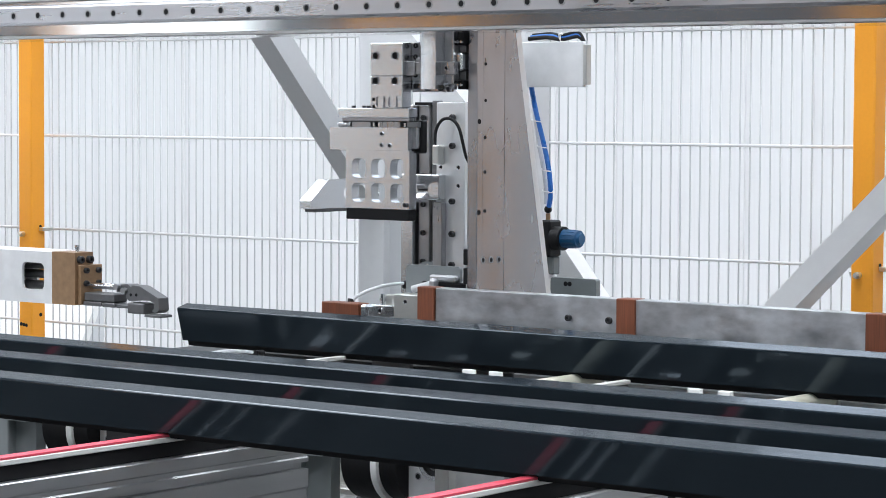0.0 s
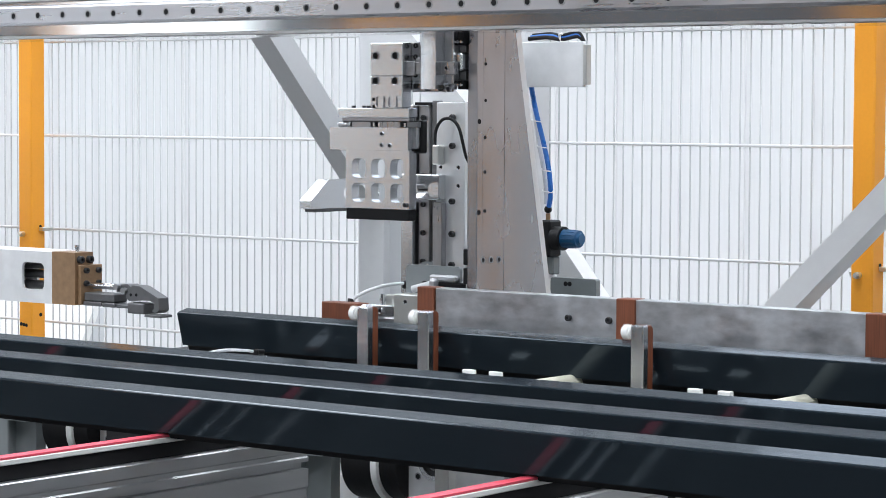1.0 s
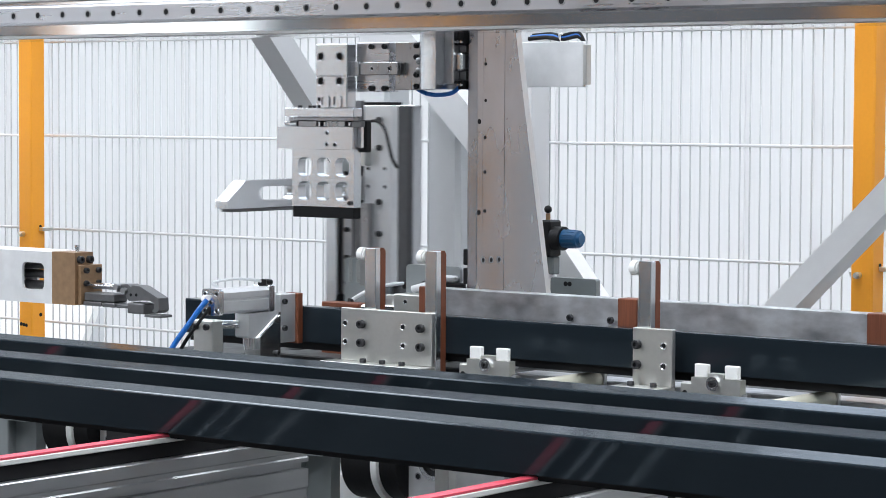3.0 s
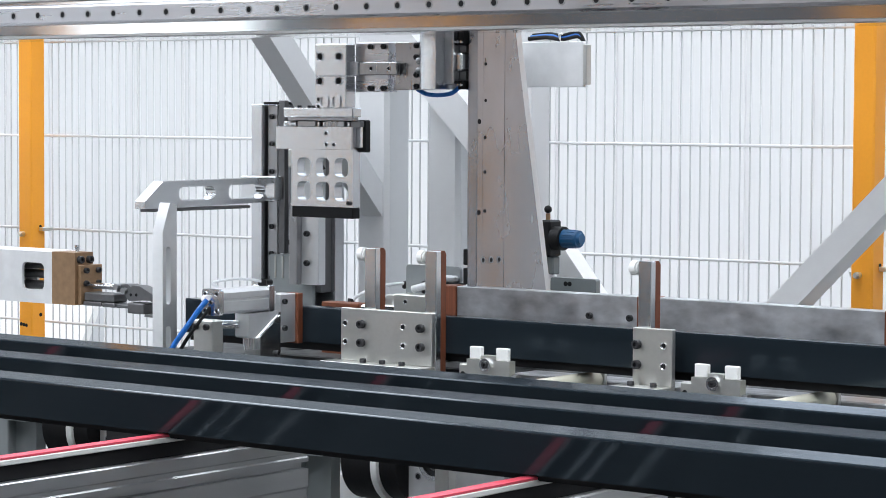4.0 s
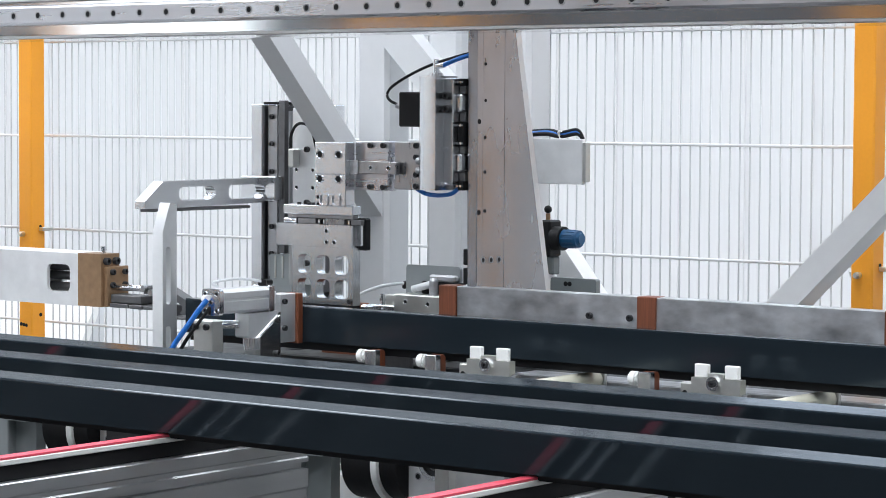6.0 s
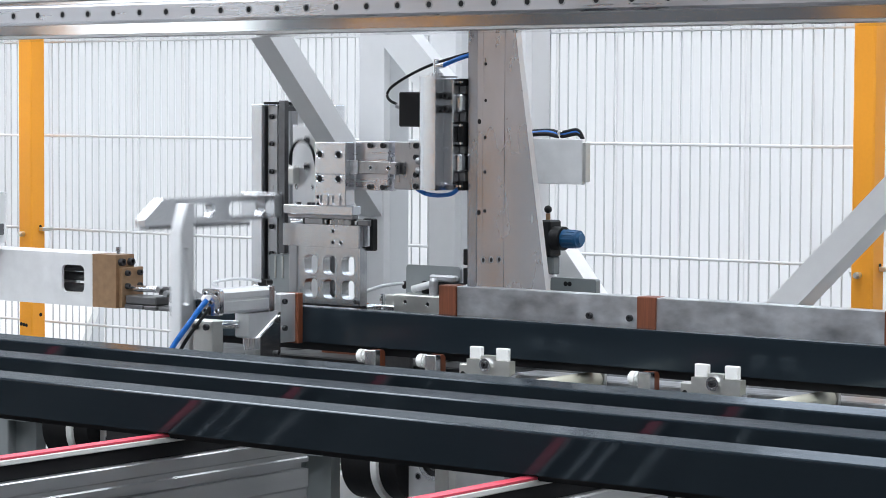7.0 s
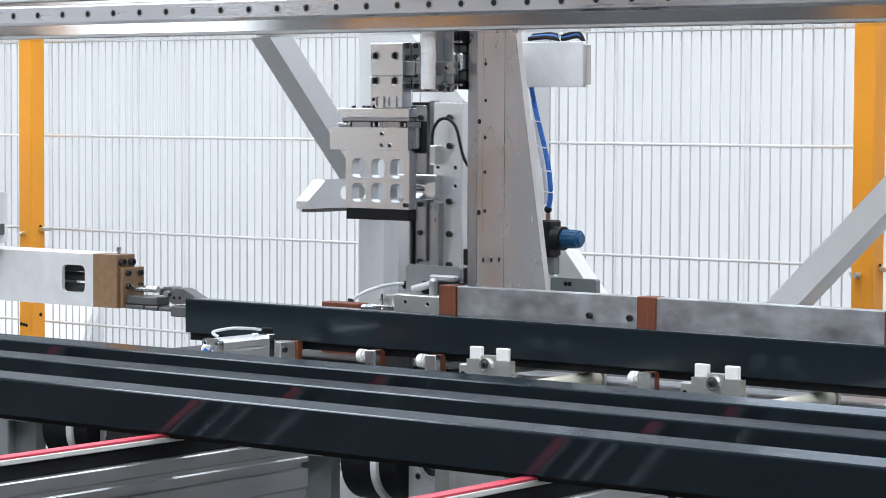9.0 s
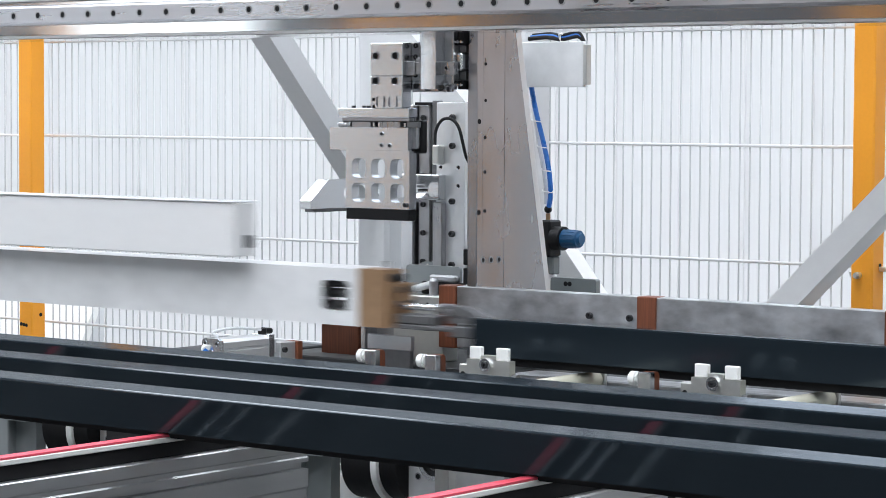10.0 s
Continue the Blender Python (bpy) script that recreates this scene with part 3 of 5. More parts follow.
def drives():
    x0 = -2.302
    d = thing("drive_drum", (x0, 2.75, 0.905), "black drive drum with a white rim on a steel shaft", "drive drum", "drive drums")
    bm = bmesh.new()
    rod(bm, (x0, 2.75, 0.905), (x0 + 0.055, 2.75, 0.905), 0.057, n=32)
    rod(bm, (x0 + 0.067, 2.75, 0.905), (x0 + 0.097, 2.75, 0.905), 0.054, n=32)
    part("drum", bm, GASKET, d)
    bm = bmesh.new()
    rod(bm, (x0 + 0.0555, 2.75, 0.905), (x0 + 0.0665, 2.75, 0.905), 0.0595, n=40)
    part("rim", bm, NYLON, d, "white plastic rim")
    bm = bmesh.new()
    rod(bm, (x0 - 0.22, 2.75, 0.905), (x0 + 0.30, 2.75, 0.905), 0.012)
    part("shaft", bm, STEEL, d)
    q = thing("bearing_plate", (x0 + 0.13, 2.72, 0.7), "grey machined bearing plate beside the drum", "bearing", "bearing plates")
    bm = bmesh.new()
    plate(bm, [(x0 + 0.105, 0.76), (x0 + 0.27, 0.76), (x0 + 0.27, 0.94), (x0 + 0.105, 0.94)], 2.716, 2.728, "y",
          [circle(x0 + 0.151, 0.915, 0.026, 24)])
    part("plate", bm, ALU_SATIN, q)
    bm = bmesh.new()
    plate(bm, circle(x0 + 0.151, 0.915, 0.0255, 24), 2.711, 2.7275, "y", [circle(x0 + 0.151, 0.915, 0.019, 24)])
    part("bearing_ring", bm, ALU_BRIGHT, q, "polished bearing ring")
    bm = bmesh.new()
    plate(bm, circle(x0 + 0.151, 0.915, 0.0185, 24), 2.716, 2.7275, "y", [circle(x0 + 0.151, 0.915, 0.0122, 24)])
    part("seal", bm, GASKET, q)
    bores(q, [(x0 + 0.122, 2.7155, 0.893), (x0 + 0.180, 2.7155, 0.893)], 4, plain=True)
    f = thing("frame_post", (x0 - 0.04, 2.72, 0), "grey square frame post under the conveyor", "frame post", "frame posts")
    bm = bmesh.new()
    box(bm, x0 - 0.100, x0 - 0.0645, 2.70, 2.735, 0.0, 0.93, 0.002)
    part("post", bm, POST_GREY, f)
    bm = bmesh.new()
    plate(bm, [(x0 - 0.064, 0.74), (x0 - 0.016, 0.74), (x0 - 0.016, 0.9085), (x0 - 0.064, 0.9085)], 2.715, 2.735, "y")
    part("bracket", bm, FRAME_GREY, f)
    bm = bmesh.new()
    box(bm, x0 - 0.064, x0 - 0.014, 2.69, 2.735, 0.909, 0.915, 0.001)
    part("top_flange", bm, POST_GREY, f)
    for o in (d, q, f):
        m = o.matrix_basis.translation.copy()
        o.matrix_basis = pose(m.x + (0.021 if o is not f else 0.0), m.y, m.z)
        m = o.matrix_basis.translation.copy()
        copy_thing(o, pose(m.x - 0.612, m.y, m.z))
        copy_thing(o, pose(m.x + 0.60, m.y, m.z))


drives()


# ---- clamp bar behind the work piece ----
def bar():
    b = thing("clamp_bar", (-2.4, 3.06, 1.0), "dull aluminium clamp bar with brown laminate pads", "clamp bar")
    bm = bmesh.new()
    box(bm, -2.4005, -0.8, 3.06, 3.085, 1.030, 1.1265, 0.0012)
    part("bar", bm, ALU_DULL, b)
    for x in (-2.434, -2.060, -1.649, -1.24):
        bm = bmesh.new()
        box(bm, x, x + 0.0332, 3.0565, 3.0858, 1.0285, 1.1272, 0.0012)
        part("pad", bm, PHENOLIC, b, "brown phenolic laminate pad")
    screws(b, [(x, 3.0602, z) for x in (-2.146, -2.073) for z in (1.094, 1.052)], "m6")
    for x in (-2.30, -1.5):
        bm = bmesh.new()
        rod(bm, (x, 3.0855, 1.06), (x, 3.20, 1.06), 0.012)
        part("guide_rod", bm, STEEL, b)
        bm = bmesh.new()
        box(bm, x - 0.03, x + 0.03, 3.086, 3.10, 1.005, 1.09, 0.002)
        part("slider_block", bm, ZINC, b)
    return b


BAR = bar()


def guide_blocks():
    for x in (-2.30, -1.5):
        g = thing("guide_block", (x, 3.21, 0.998), "steel guide block of the clamp bar", "guide block", "guide blocks")
        bm = bmesh.new()
        box(bm, x - 0.03, x + 0.03, 3.19, 3.26, 0.998, 1.10, 0.003)
        part("block", bm, ZINC, g)


guide_blocks()


def side_clamp():
    """The small clamp behind the work piece, with its air fitting and plates."""
    c = thing("side_clamp", (-2.6, 3.1, 0.998), "aluminium side clamp with a brown laminate jaw", "clamp")
    bm = bmesh.new()
    box(bm, -2.634, -2.556, 3.06, 3.088, 1.008, 1.0935, 0.0012)
    part("jaw", bm, PHENOLIC, c, "brown phenolic laminate jaw")
    bm = bmesh.new()
    box(bm, -2.5555, -2.541, 3.062, 3.095, 1.006, 1.0925, 0.0035)
    part("end_cap", bm, ALU, c)
    bm = bmesh.new()
    box(bm, -2.64, -2.45, 3.0885, 3.15, 1.005, 1.072, 0.002)
    part("body", bm, STEEL, c)
    bm = bmesh.new()
    box(bm, -2.565, -2.462, 3.10, 3.112, 1.0725, 1.090, 0.001)
    r = part("slide", bm, ALU_BRIGHT, c)
    bores(r, [(-2.545, 3.0998, 1.081), (-2.51, 3.0998, 1.081)], 4)
    bm = bmesh.new()
    box(bm, -2.64, -2.565, 3.1505, 3.21, 0.999, 1.05, 0.002)
    part("foot", bm, GUNMETAL, c)
    bm = bmesh.new()
    box(bm, -2.545, -2.44, 3.115, 3.125, 1.0725, 1.106, 0.001)
    k = part("back_plate", bm, ZINC, c)
    bores(k, [(-2.515, 3.1148, 1.098), (-2.47, 3.1148, 1.098)], 2)
    for x in (-2.545, -2.49):
        bm = bmesh.new()
        rod(bm, (x, 3.108, 1.0902), (x, 3.108, 1.096), 0.0035)
        rod(bm, (x, 3.108, 1.096), (x, 3.108, 1.1005), 0.0055)
        rod(bm, (x, 3.108, 1.1005), (x, 3.108, 1.108), 0.0042)
        part("grease_nipple", bm, ALU_BRIGHT, c, "bright grease nipple")
    bm = bmesh.new()
    tube_path(bm, [(-2.605, 3.10, 1.092), (-2.60, 3.105, 1.099), (-2.58, 3.12, 1.112), (-2.55, 3.135, 1.121), (-2.52, 3.15, 1.1235), (-2.49, 3.155, 1.126)], 0.003)
    part("air_hose", bm, HOSE_CLEAR, c, "clear white air hose")
    bm = bmesh.new()
    rod(bm, (-2.606, 3.099, 1.088), (-2.606, 3.102, 1.096), 0.0055)
    part("hose_fitting", bm, CABLE, c, "black push-in fitting")
    bm = bmesh.new()
    box(bm, -2.535, -2.512, 3.143, 3.157, 1.1145, 1.1265, 0.002)
    part("hose_fitting", bm, CABLE, c, "black push-in fitting")
    resize(c, 1.03, -2.678, 3.193, 0.986)
    p = thing("valve_plate", (-2.52, 3.2, 0.998), "plain grey steel plate with small air valves", "valve plate")
    bm = bmesh.new()
    plate(bm, oblong(-2.515, 1.1, 0.112, 0.10, 0.006), 3.20, 3.206, "y")
    part("plate", bm, POST_GREY, p)
    bm = bmesh.new()
    box(bm, -2.566, -2.462, 3.16, 3.1995, 0.998, 1.104, 0.002)
    k = part("valve_body", bm, ZINC, p)
    bores(k, [(-2.54, 3.1598, 1.092), (-2.494, 3.1598, 1.090)], 3)
    bm = bmesh.new()
    box(bm, -2.515, -2.460, 3.188, 3.1995, 1.125, 1.136, 0.003)
    part("air_valve", bm, ALU_DULL, p, "dull grey air valve")
    bm = bmesh.new()
    box(bm, -2.532, -2.446, 3.19, 3.1998, 1.1042, 1.1248, 0.002)
    part("valve_seat", bm, CABLE, p, "black plastic valve seat")
    bm = bmesh.new()
    rod(bm, (-2.493, 3.174, 1.1042), (-2.493, 3.174, 1.127), 0.0075, n=20)
    rod(bm, (-2.493, 3.174, 1.127), (-2.493, 3.174, 1.132), 0.0075, 0.005, n=20)
    part("silencer", bm, ALU_DULL, p)
    bm = bmesh.new()
    rod(bm, (-2.535, 3.172, 1.112), (-2.5, 3.180, 1.122), 0.006, n=16)
    part("hose_stub", bm, HOSE_CLEAR, p, "clear air hose stub")
    w = thing("work_rest", (-2.48, 3.06, 0.985), "aluminium rest bar on a dark block behind the profile", "rest bar")
    bm = bmesh.new()
    box(bm, -2.526, -2.437, 3.046, 3.0555, 1.026, 1.049, 0.001)
    part("rest", bm, ALU, w)
    bm = bmesh.new()
    box(bm, -2.52, -2.442, 3.05, 3.0595, 0.985, 1.0258, 0.001)
    part("rest_block", bm, GUNMETAL, w)


side_clamp()


# ---- lifting stops before the work piece ----
def stops():
    made = []
    for x0, x1, ups, cols in ((-2.495, -2.317, (-2.456, -2.338), ((-2.486, 0), (-2.452, 1), (-2.372, 0), (-2.336, 1))),
                              (-1.956, -1.890, (-1.954,), ((-1.947, 1), (-1.904, 0)))):
        s = thing("lifting_stop", ((x0 + x1) / 2, 2.95, 0.8), "plated steel angle bracket carrying upright stops with brown pads" if len(ups) > 1
                  else "plated steel angle bracket carrying a single upright stop", "stop", "lifting stops")
        bm = bmesh.new()
        box(bm, x0, x1, 2.945, 2.9545, 1.0172, 1.098, 0.001)
        part("bracket", bm, ZINC, s, "matt plated bracket with bores")
        bm = bmesh.new()
        box(bm, x0 - 0.018, x1, 2.915, 2.9545, 1.008, 1.017, 0.0012)
        k = part("foot", bm, ZINC, s)
        n = 3 if len(ups) > 1 else 2
        screws(k, [(x0 + (0.055 if n == 3 else 0.006) + i * 0.038, 2.932, 1.0172) for i in range(n)], "m6", "+z")
        for x, filled in cols:
            for z in (1.046, 1.0745):
                (screws if filled else bores)(s, [(x, 2.9448, z)], "m8" if filled else 4)
        for x in ups:
            bm = bmesh.new()
            box(bm, x, x + 0.0215, 2.955, 2.9675, 0.93, 1.191, 0.001)
            part("upright", bm, ALU, s, "milled aluminium upright")
            bm = bmesh.new()
            plate(bm, [(2.968, 0.93), (2.980, 0.93), (2.980, 1.186), (2.976, 1.191), (2.968, 1.191)], x + 0.0005, x + 0.021, "x")
            part("pad", bm, PHENOLIC, s, "brown phenolic laminate pad")
            bm = bmesh.new()
            rod(bm, (x - 0.0155, 2.960, 1.181), (x - 0.0004, 2.960, 1.181), 0.0105, n=24)
            bmesh.ops.bevel(bm, geom=[e for e in bm.edges if abs(e.verts[0].co.x - e.verts[1].co.x) < 1e-6], offset=0.003, segments=2, affect="EDGES")
            part("roller", bm, NYLON, s, "white nylon roller")
        bm = bmesh.new()
        box(bm, (x0 + x1) / 2 - 0.018, (x0 + x1) / 2 + 0.018, 2.92, 2.952, 0.62, 1.0075, 0.002)
        part("lift_rod", bm, STEEL, s)
        made.append(s)
    return made


STOPS = stops()


def roller_blocks():
    made = []
    for x in (-2.216, -1.8295):
        b = thing("roller_block", (x, 2.92, 0.9), "grey steel block with two white nylon support pads", "support block", "support blocks")
        bm = bmesh.new()
        plate(bm, [(x, 0.955), (x + 0.078, 0.955), (x + 0.078, 1.040), (x + 0.051, 1.040), (x + 0.051, 1.0465), (x + 0.026, 1.0465),
                   (x + 0.026, 1.040), (x, 1.040)], 2.90, 2.914, "y")
        part("block", bm, ZINC, b)
        for dx in (0.0035, 0.0515):
            bm = bmesh.new()
            box(bm, x + dx, x + dx + 0.0215, 2.902, 2.910, 1.0402, 1.0585, 0.0012)
            part("pad", bm, NYLON, b, "white nylon pad")
        bm = bmesh.new()
        plate(bm, circle(x + 0.036, 1.033, 0.0098, 20), 2.8955, 2.9005, "y", [circle(x + 0.036, 1.033, 0.0062, 20)])
        part("bush", bm, ALU_BRIGHT, b)
        screws(b, [(x + 0.036, 2.8995, 1.033)], "m6")
        bm = bmesh.new()
        rod(bm, (x + 0.035, 2.907, 0.66), (x + 0.035, 2.907, 0.9548), 0.010)
        part("lift_rod", bm, STEEL, b)
        bm = bmesh.new()
        box(bm, x - 0.034, x - 0.0005, 2.925, 2.945, 0.995, 1.029, 0.002)
        h = part("side_block", bm, ZINC, b)
        bores(h, [(x - 0.026, 2.9248, 1.014), (x - 0.011, 2.9248, 1.014)], 3, plain=True)
        bm = bmesh.new()
        rod(bm, (x + 0.0785, 2.908, 1.012), (x + 0.087, 2.908, 1.012), 0.009, n=20)
        part("back_roller", bm, GUNMETAL, b)
        made.append(b)
    return made


BLOCKS = roller_blocks()


def lift_strips():
    made = None
    out = []
    for x in (-2.522, -1.988):
        if made is None:
            s = thing("lift_belt", (x, 2.8, 0.95), "narrow pale lifting belt on a dark carrier", "lift belt", "lift belts")
            bm = bmesh.new()
            box(bm, x - 0.012, x, 2.70, 2.99, 1.0115, 1.0175, 0.001)
            part("belt", bm, BELT_WHITE, s)
            bm = bmesh.new()
            box(bm, x - 0.011, x - 0.001, 2.70, 2.985, 0.99, 1.0113, 0.001)
            part("carrier", bm, GUNMETAL, s)
            bm = bmesh.new()
            box(bm, x - 0.013, x + 0.001, 2.75, 2.78, 0.64, 0.9898, 0.001)
            part("lift_rod", bm, STEEL, s)
            made = s
        else:
            s = copy_thing(made, pose(x, 2.8, 0.95))
        out.append(s)
    return out


STRIPS = lift_strips()


# ---- front clamp with its air cylinder ----
def front_clamp():
    c = thing("air_clamp", (-2.62, 2.88, 0.8), "aluminium air cylinder clamp with a brown pad and blue hose", "clamp")
    X = -2.605
    bm = bmesh.new()
    section = [(X - 0.034, 1.0895), (X - 0.006, 1.0895), (X, 1.094), (X, 1.108), (X - 0.003, 1.1095), (X - 0.003, 1.112), (X, 1.1135), (X, 1.122),
               (X - 0.006, 1.127), (X - 0.034, 1.127)]
    plate(bm, section, 2.798, 2.9118, "y")
    part("cylinder", bm, ALU_SATIN, c, "satin aluminium air cylinder")
    bm = bmesh.new()
    plate(bm, oblong(X - 0.0175, 1.108, 0.037, 0.041, 0.006), 2.789, 2.7978, "y")
    cap = part("end_cap", bm, ALU, c)
    bores(cap, [(X - 0.0175 + a, 2.7888, 1.108 + d) for a in (-0.012, 0.012) for d in (-0.013, 0.013)] + [(X - 0.0175, 2.7888, 1.108)], 3)
    bm = bmesh.new()
    box(bm, X - 0.036, X + 0.0015, 2.902, 2.914, 1.088, 1.1285, 0.001)
    part("head_cap", bm, ALU, c)
    bm = bmesh.new()
    box(bm, X - 0.03, X - 0.001, 2.9295, 2.966, 1.037, 1.1135, 0.001)
    box(bm, X - 0.025, X - 0.009, 2.9142, 2.9293, 1.098, 1.118, 0.001)
    pl = part("push_plate", bm, ALU_SATIN, c)
    screws(pl, [(X - 0.001, 2.938, z) for z in (1.102, 1.06)], "m5", "+x")
    bm = bmesh.new()
    box(bm, X - 0.024, X + 0.003, 2.9662, 2.9788, 1.034, 1.1135, 0.001)
    part("pad", bm, PHENOLIC, c, "brown phenolic laminate pad")
    bm = bmesh.new()
    plate(bm, [(2.860, 1.049), (2.870, 1.049), (2.925, 1.0855), (2.925, 1.0885), (2.857, 1.0865), (2.857, 1.052)], X - 0.03, X - 0.0015, "x")
    part("wedge", bm, ALU_SATIN, c, "satin aluminium wedge block")
    bm = bmesh.new()
    plate(bm, [(2.882, 0.98), (2.929, 0.98), (2.929, 1.086), (2.9258, 1.086), (2.882, 1.0565)], X - 0.032, X, "x")
    sd = part("side_cheek", bm, ALU, c)
    screws(sd, [(X, 2.920, 1.074), (X, 2.920, 1.022)], "m5", "+x")
    for y in (2.878, 2.884):
        bm = bmesh.new()
        rod(bm, (X + 0.0004, y - 0.006, 1.048), (X + 0.0004, y + 0.043, 1.081), 0.0011, n=6)
        part("edge_bead", bm, ALU_BRIGHT, c)
    bm = bmesh.new()
    box(bm, X - 0.085, X - 0.043, 2.82, 2.845, 0.96, 1.0765, 0.002)
    sp = part("support", bm, ZINC, c)
    screws(sp, [(X - 0.076, 2.8198, 1.066), (X - 0.054, 2.8198, 1.066)], "m6")
    bm = bmesh.new()
    rod(bm, (X - 0.050, 2.8452, 1.069), (X - 0.020, 2.8568, 1.070), 0.0065)
    part("pivot_pin", bm, ALU_BRIGHT, c)
    for y in (2.864, 2.876):
        bm = bmesh.new()
        rod(bm, (X - 0.012, y, 1.036), (X - 0.012, y, 1.049), 0.006)
        rod(bm, (X - 0.012, y, 1.030), (X - 0.012, y, 1.036), 0.004)
        part("adjusting_nut", bm, ALU_BRIGHT, c)
    bm = bmesh.new()
    box(bm, X - 0.09, X + 0.002, 2.80, 2.935, 0.945, 0.9795, 0.002)
    part("base", bm, ALU_DULL, c)
    bm = bmesh.new()
    box(bm, X - 0.06, X - 0.02, 2.85, 2.89, 0.62, 0.9448, 0.002)
    part("lift_rod", bm, STEEL, c)
    bm = bmesh.new()
    tube_path(bm, [(X - 0.022, 2.81, 1.13), (X - 0.028, 2.805, 1.137), (X - 0.02, 2.84, 1.141), (X - 0.015, 2.88, 1.138), (X - 0.016, 2.905, 1.134)], 0.0024)
    part("air_hose", bm, HOSE_CLEAR, c, "clear white air hose")
    bm = bmesh.new()
    rod(bm, (X - 0.017, 2.905, 1.1288), (X - 0.017, 2.905, 1.137), 0.007)
    rod(bm, (X - 0.017, 2.905, 1.134), (X - 0.017, 2.925, 1.132), 0.0045)
    part("hose_fitting", bm, CABLE, c, "black push-in fitting")
    bm = bmesh.new()
    rod(bm, (X - 0.03, 2.7888, 1.113), (-2.627, 2.785, 1.112), 0.0062)
    part("elbow", bm, NYLON, c)
    bm = bmesh.new()
    tube_path(bm, [(-2.627, 2.785, 1.112), (-2.634, 2.775, 1.097), (-2.645, 2.765, 1.076), (-2.661, 2.757, 1.052), (-2.673, 2.750, 1.030), (-2.685, 2.745, 1.008)], 0.0042)
    part("blue_hose", bm, HOSE_BLUE, c, "blue air hose")
    bm = bmesh.new()
    tube_path(bm, [(-2.625, 2.790, 1.100), (-2.634, 2.780, 1.082), (-2.646, 2.770, 1.061), (-2.660, 2.765, 1.039), (-2.672, 2.760, 1.012)], 0.0028)
    part("cable", bm, CABLE, c, "black sensor cable")
    return c


CLAMP = front_clamp()


# ---- machine column with the press head ----
def column():
    c = thing("machine_column", (-2.375, 3.2, 0.998), "tapered dull aluminium machine column", "machine column")
    bm = bmesh.new()
    box(bm, -2.3835, -2.365, 3.119, 3.134, 0.998, 1.9, 0.001)
    part("front_plate", bm, PLATE, c)
    bm = bmesh.new()
    plate(bm, [(3.1342, 0.998), (3.1905, 0.998), (3.1905, 1.9), (3.1342, 1.9)], -2.3835, -2.3655, "x")
    part("gusset_strip", bm, PLATE, c, "dull upright strip along the gusset")
    bm = bmesh.new()
    plate(bm, [(3.1912, 0.998), (3.330, 0.998), (3.217, 1.535), (3.1912, 1.88)], -2.3835, -2.3652, "x")
    g = part("gusset", bm, PLATE, c, "dull tapered gusset plate")
    bores(g, [(-2.365, 3.136 + i * 0.021, 1.168 - i * 0.0005) for i in range(3)], 4, "+x", True)
    bores(g, [(-2.365, 3.14, z) for z in (1.475, 1.418, 1.36, 1.306, 1.245)], 2, "+x", True)
    bores(g, [(-2.3648, 3.124, z) for z in (1.385, 1.243)], 3, "+x", True)
    bm = bmesh.new()
    plate(bm, [(3.2175, 1.535), (3.2345, 1.535), (3.3465, 0.998), (3.3305, 0.998)], -2.3835, -2.368, "x")
    part("rear_flange", bm, ALU_SATIN, c, "bright satin rear flange")
    bm = bmesh.new()
    box(bm, -2.3975, -2.384, 3.136, 3.15, 1.10, 1.9, 0.001)
    part("guide_rail", bm, STEEL, c)
    bm = bmesh.new()
    box(bm, -2.3975, -2.384, 3.175, 3.19, 1.10, 1.9, 0.001)
    part("guide_rail", bm, STEEL, c)
    for z0, z1 in ((1.13, 1.155), (1.16, 1.185)):
        bm = bmesh.new()
        box(bm, -2.392, -2.3838, 3.1195, 3.133, z0, z1, 0.001)
        part("end_stop", bm, GASKET, c)
    j = thing("junction_box", (-2.38, 3.42, 0.998), "small grey steel junction box behind the bar", "junction box")
    bm = bmesh.new()
    plate(bm, oblong(-2.377, 1.062, 0.092, 0.127, 0.004), 3.40, 3.412, "y")
    part("housing", bm, FRAME_GREY, j)
    bores(j, [(-2.392, 3.3998, 1.116), (-2.384, 3.3998, 1.116)], 3, plain=True)
    r = thing("air_regulator", (-2.40, 3.38, 1.1), "black air regulator with a blue knob", "air regulator")
    bm = bmesh.new()
    box(bm, -2.437, -2.415, 3.385, 3.42, 1.160, 1.221, 0.003)
    part("body", bm, CABLE, r)
    bm = bmesh.new()
    rod(bm, (-2.4148, 3.40, 1.191), (-2.396, 3.40, 1.191), 0.020, n=28)
    part("collar", bm, CABLE, r)
    bm = bmesh.new()
    rod(bm, (-2.3958, 3.40, 1.191), (-2.360, 3.40, 1.191), 0.0150, 0.0142, n=28)
    bmesh.ops.bevel(bm, geom=[e for e in bm.edges if e.verts[0].co.x > -2.361 and e.verts[1].co.x > -2.361], offset=0.005, segments=3, affect="EDGES")
    k = part("knob", bm, BLUE, r, "blue plastic adjusting knob")
    for i in range(14):
        a = 2 * math.pi * i / 14
        bm = bmesh.new()
        rod(bm, (-2.393, 3.40 + 0.0147 * math.cos(a), 1.191 + 0.0147 * math.sin(a)), (-2.370, 3.40 + 0.0143 * math.cos(a), 1.191 + 0.0143 * math.sin(a)), 0.0010, n=6)
        part("grip_rib", bm, BLUE, k)
    bm = bmesh.new()
    rod(bm, (-2.429, 3.40, 1.2212), (-2.429, 3.40, 1.232), 0.004)
    part("neck", bm, BRONZE, r)
    bm = bmesh.new()
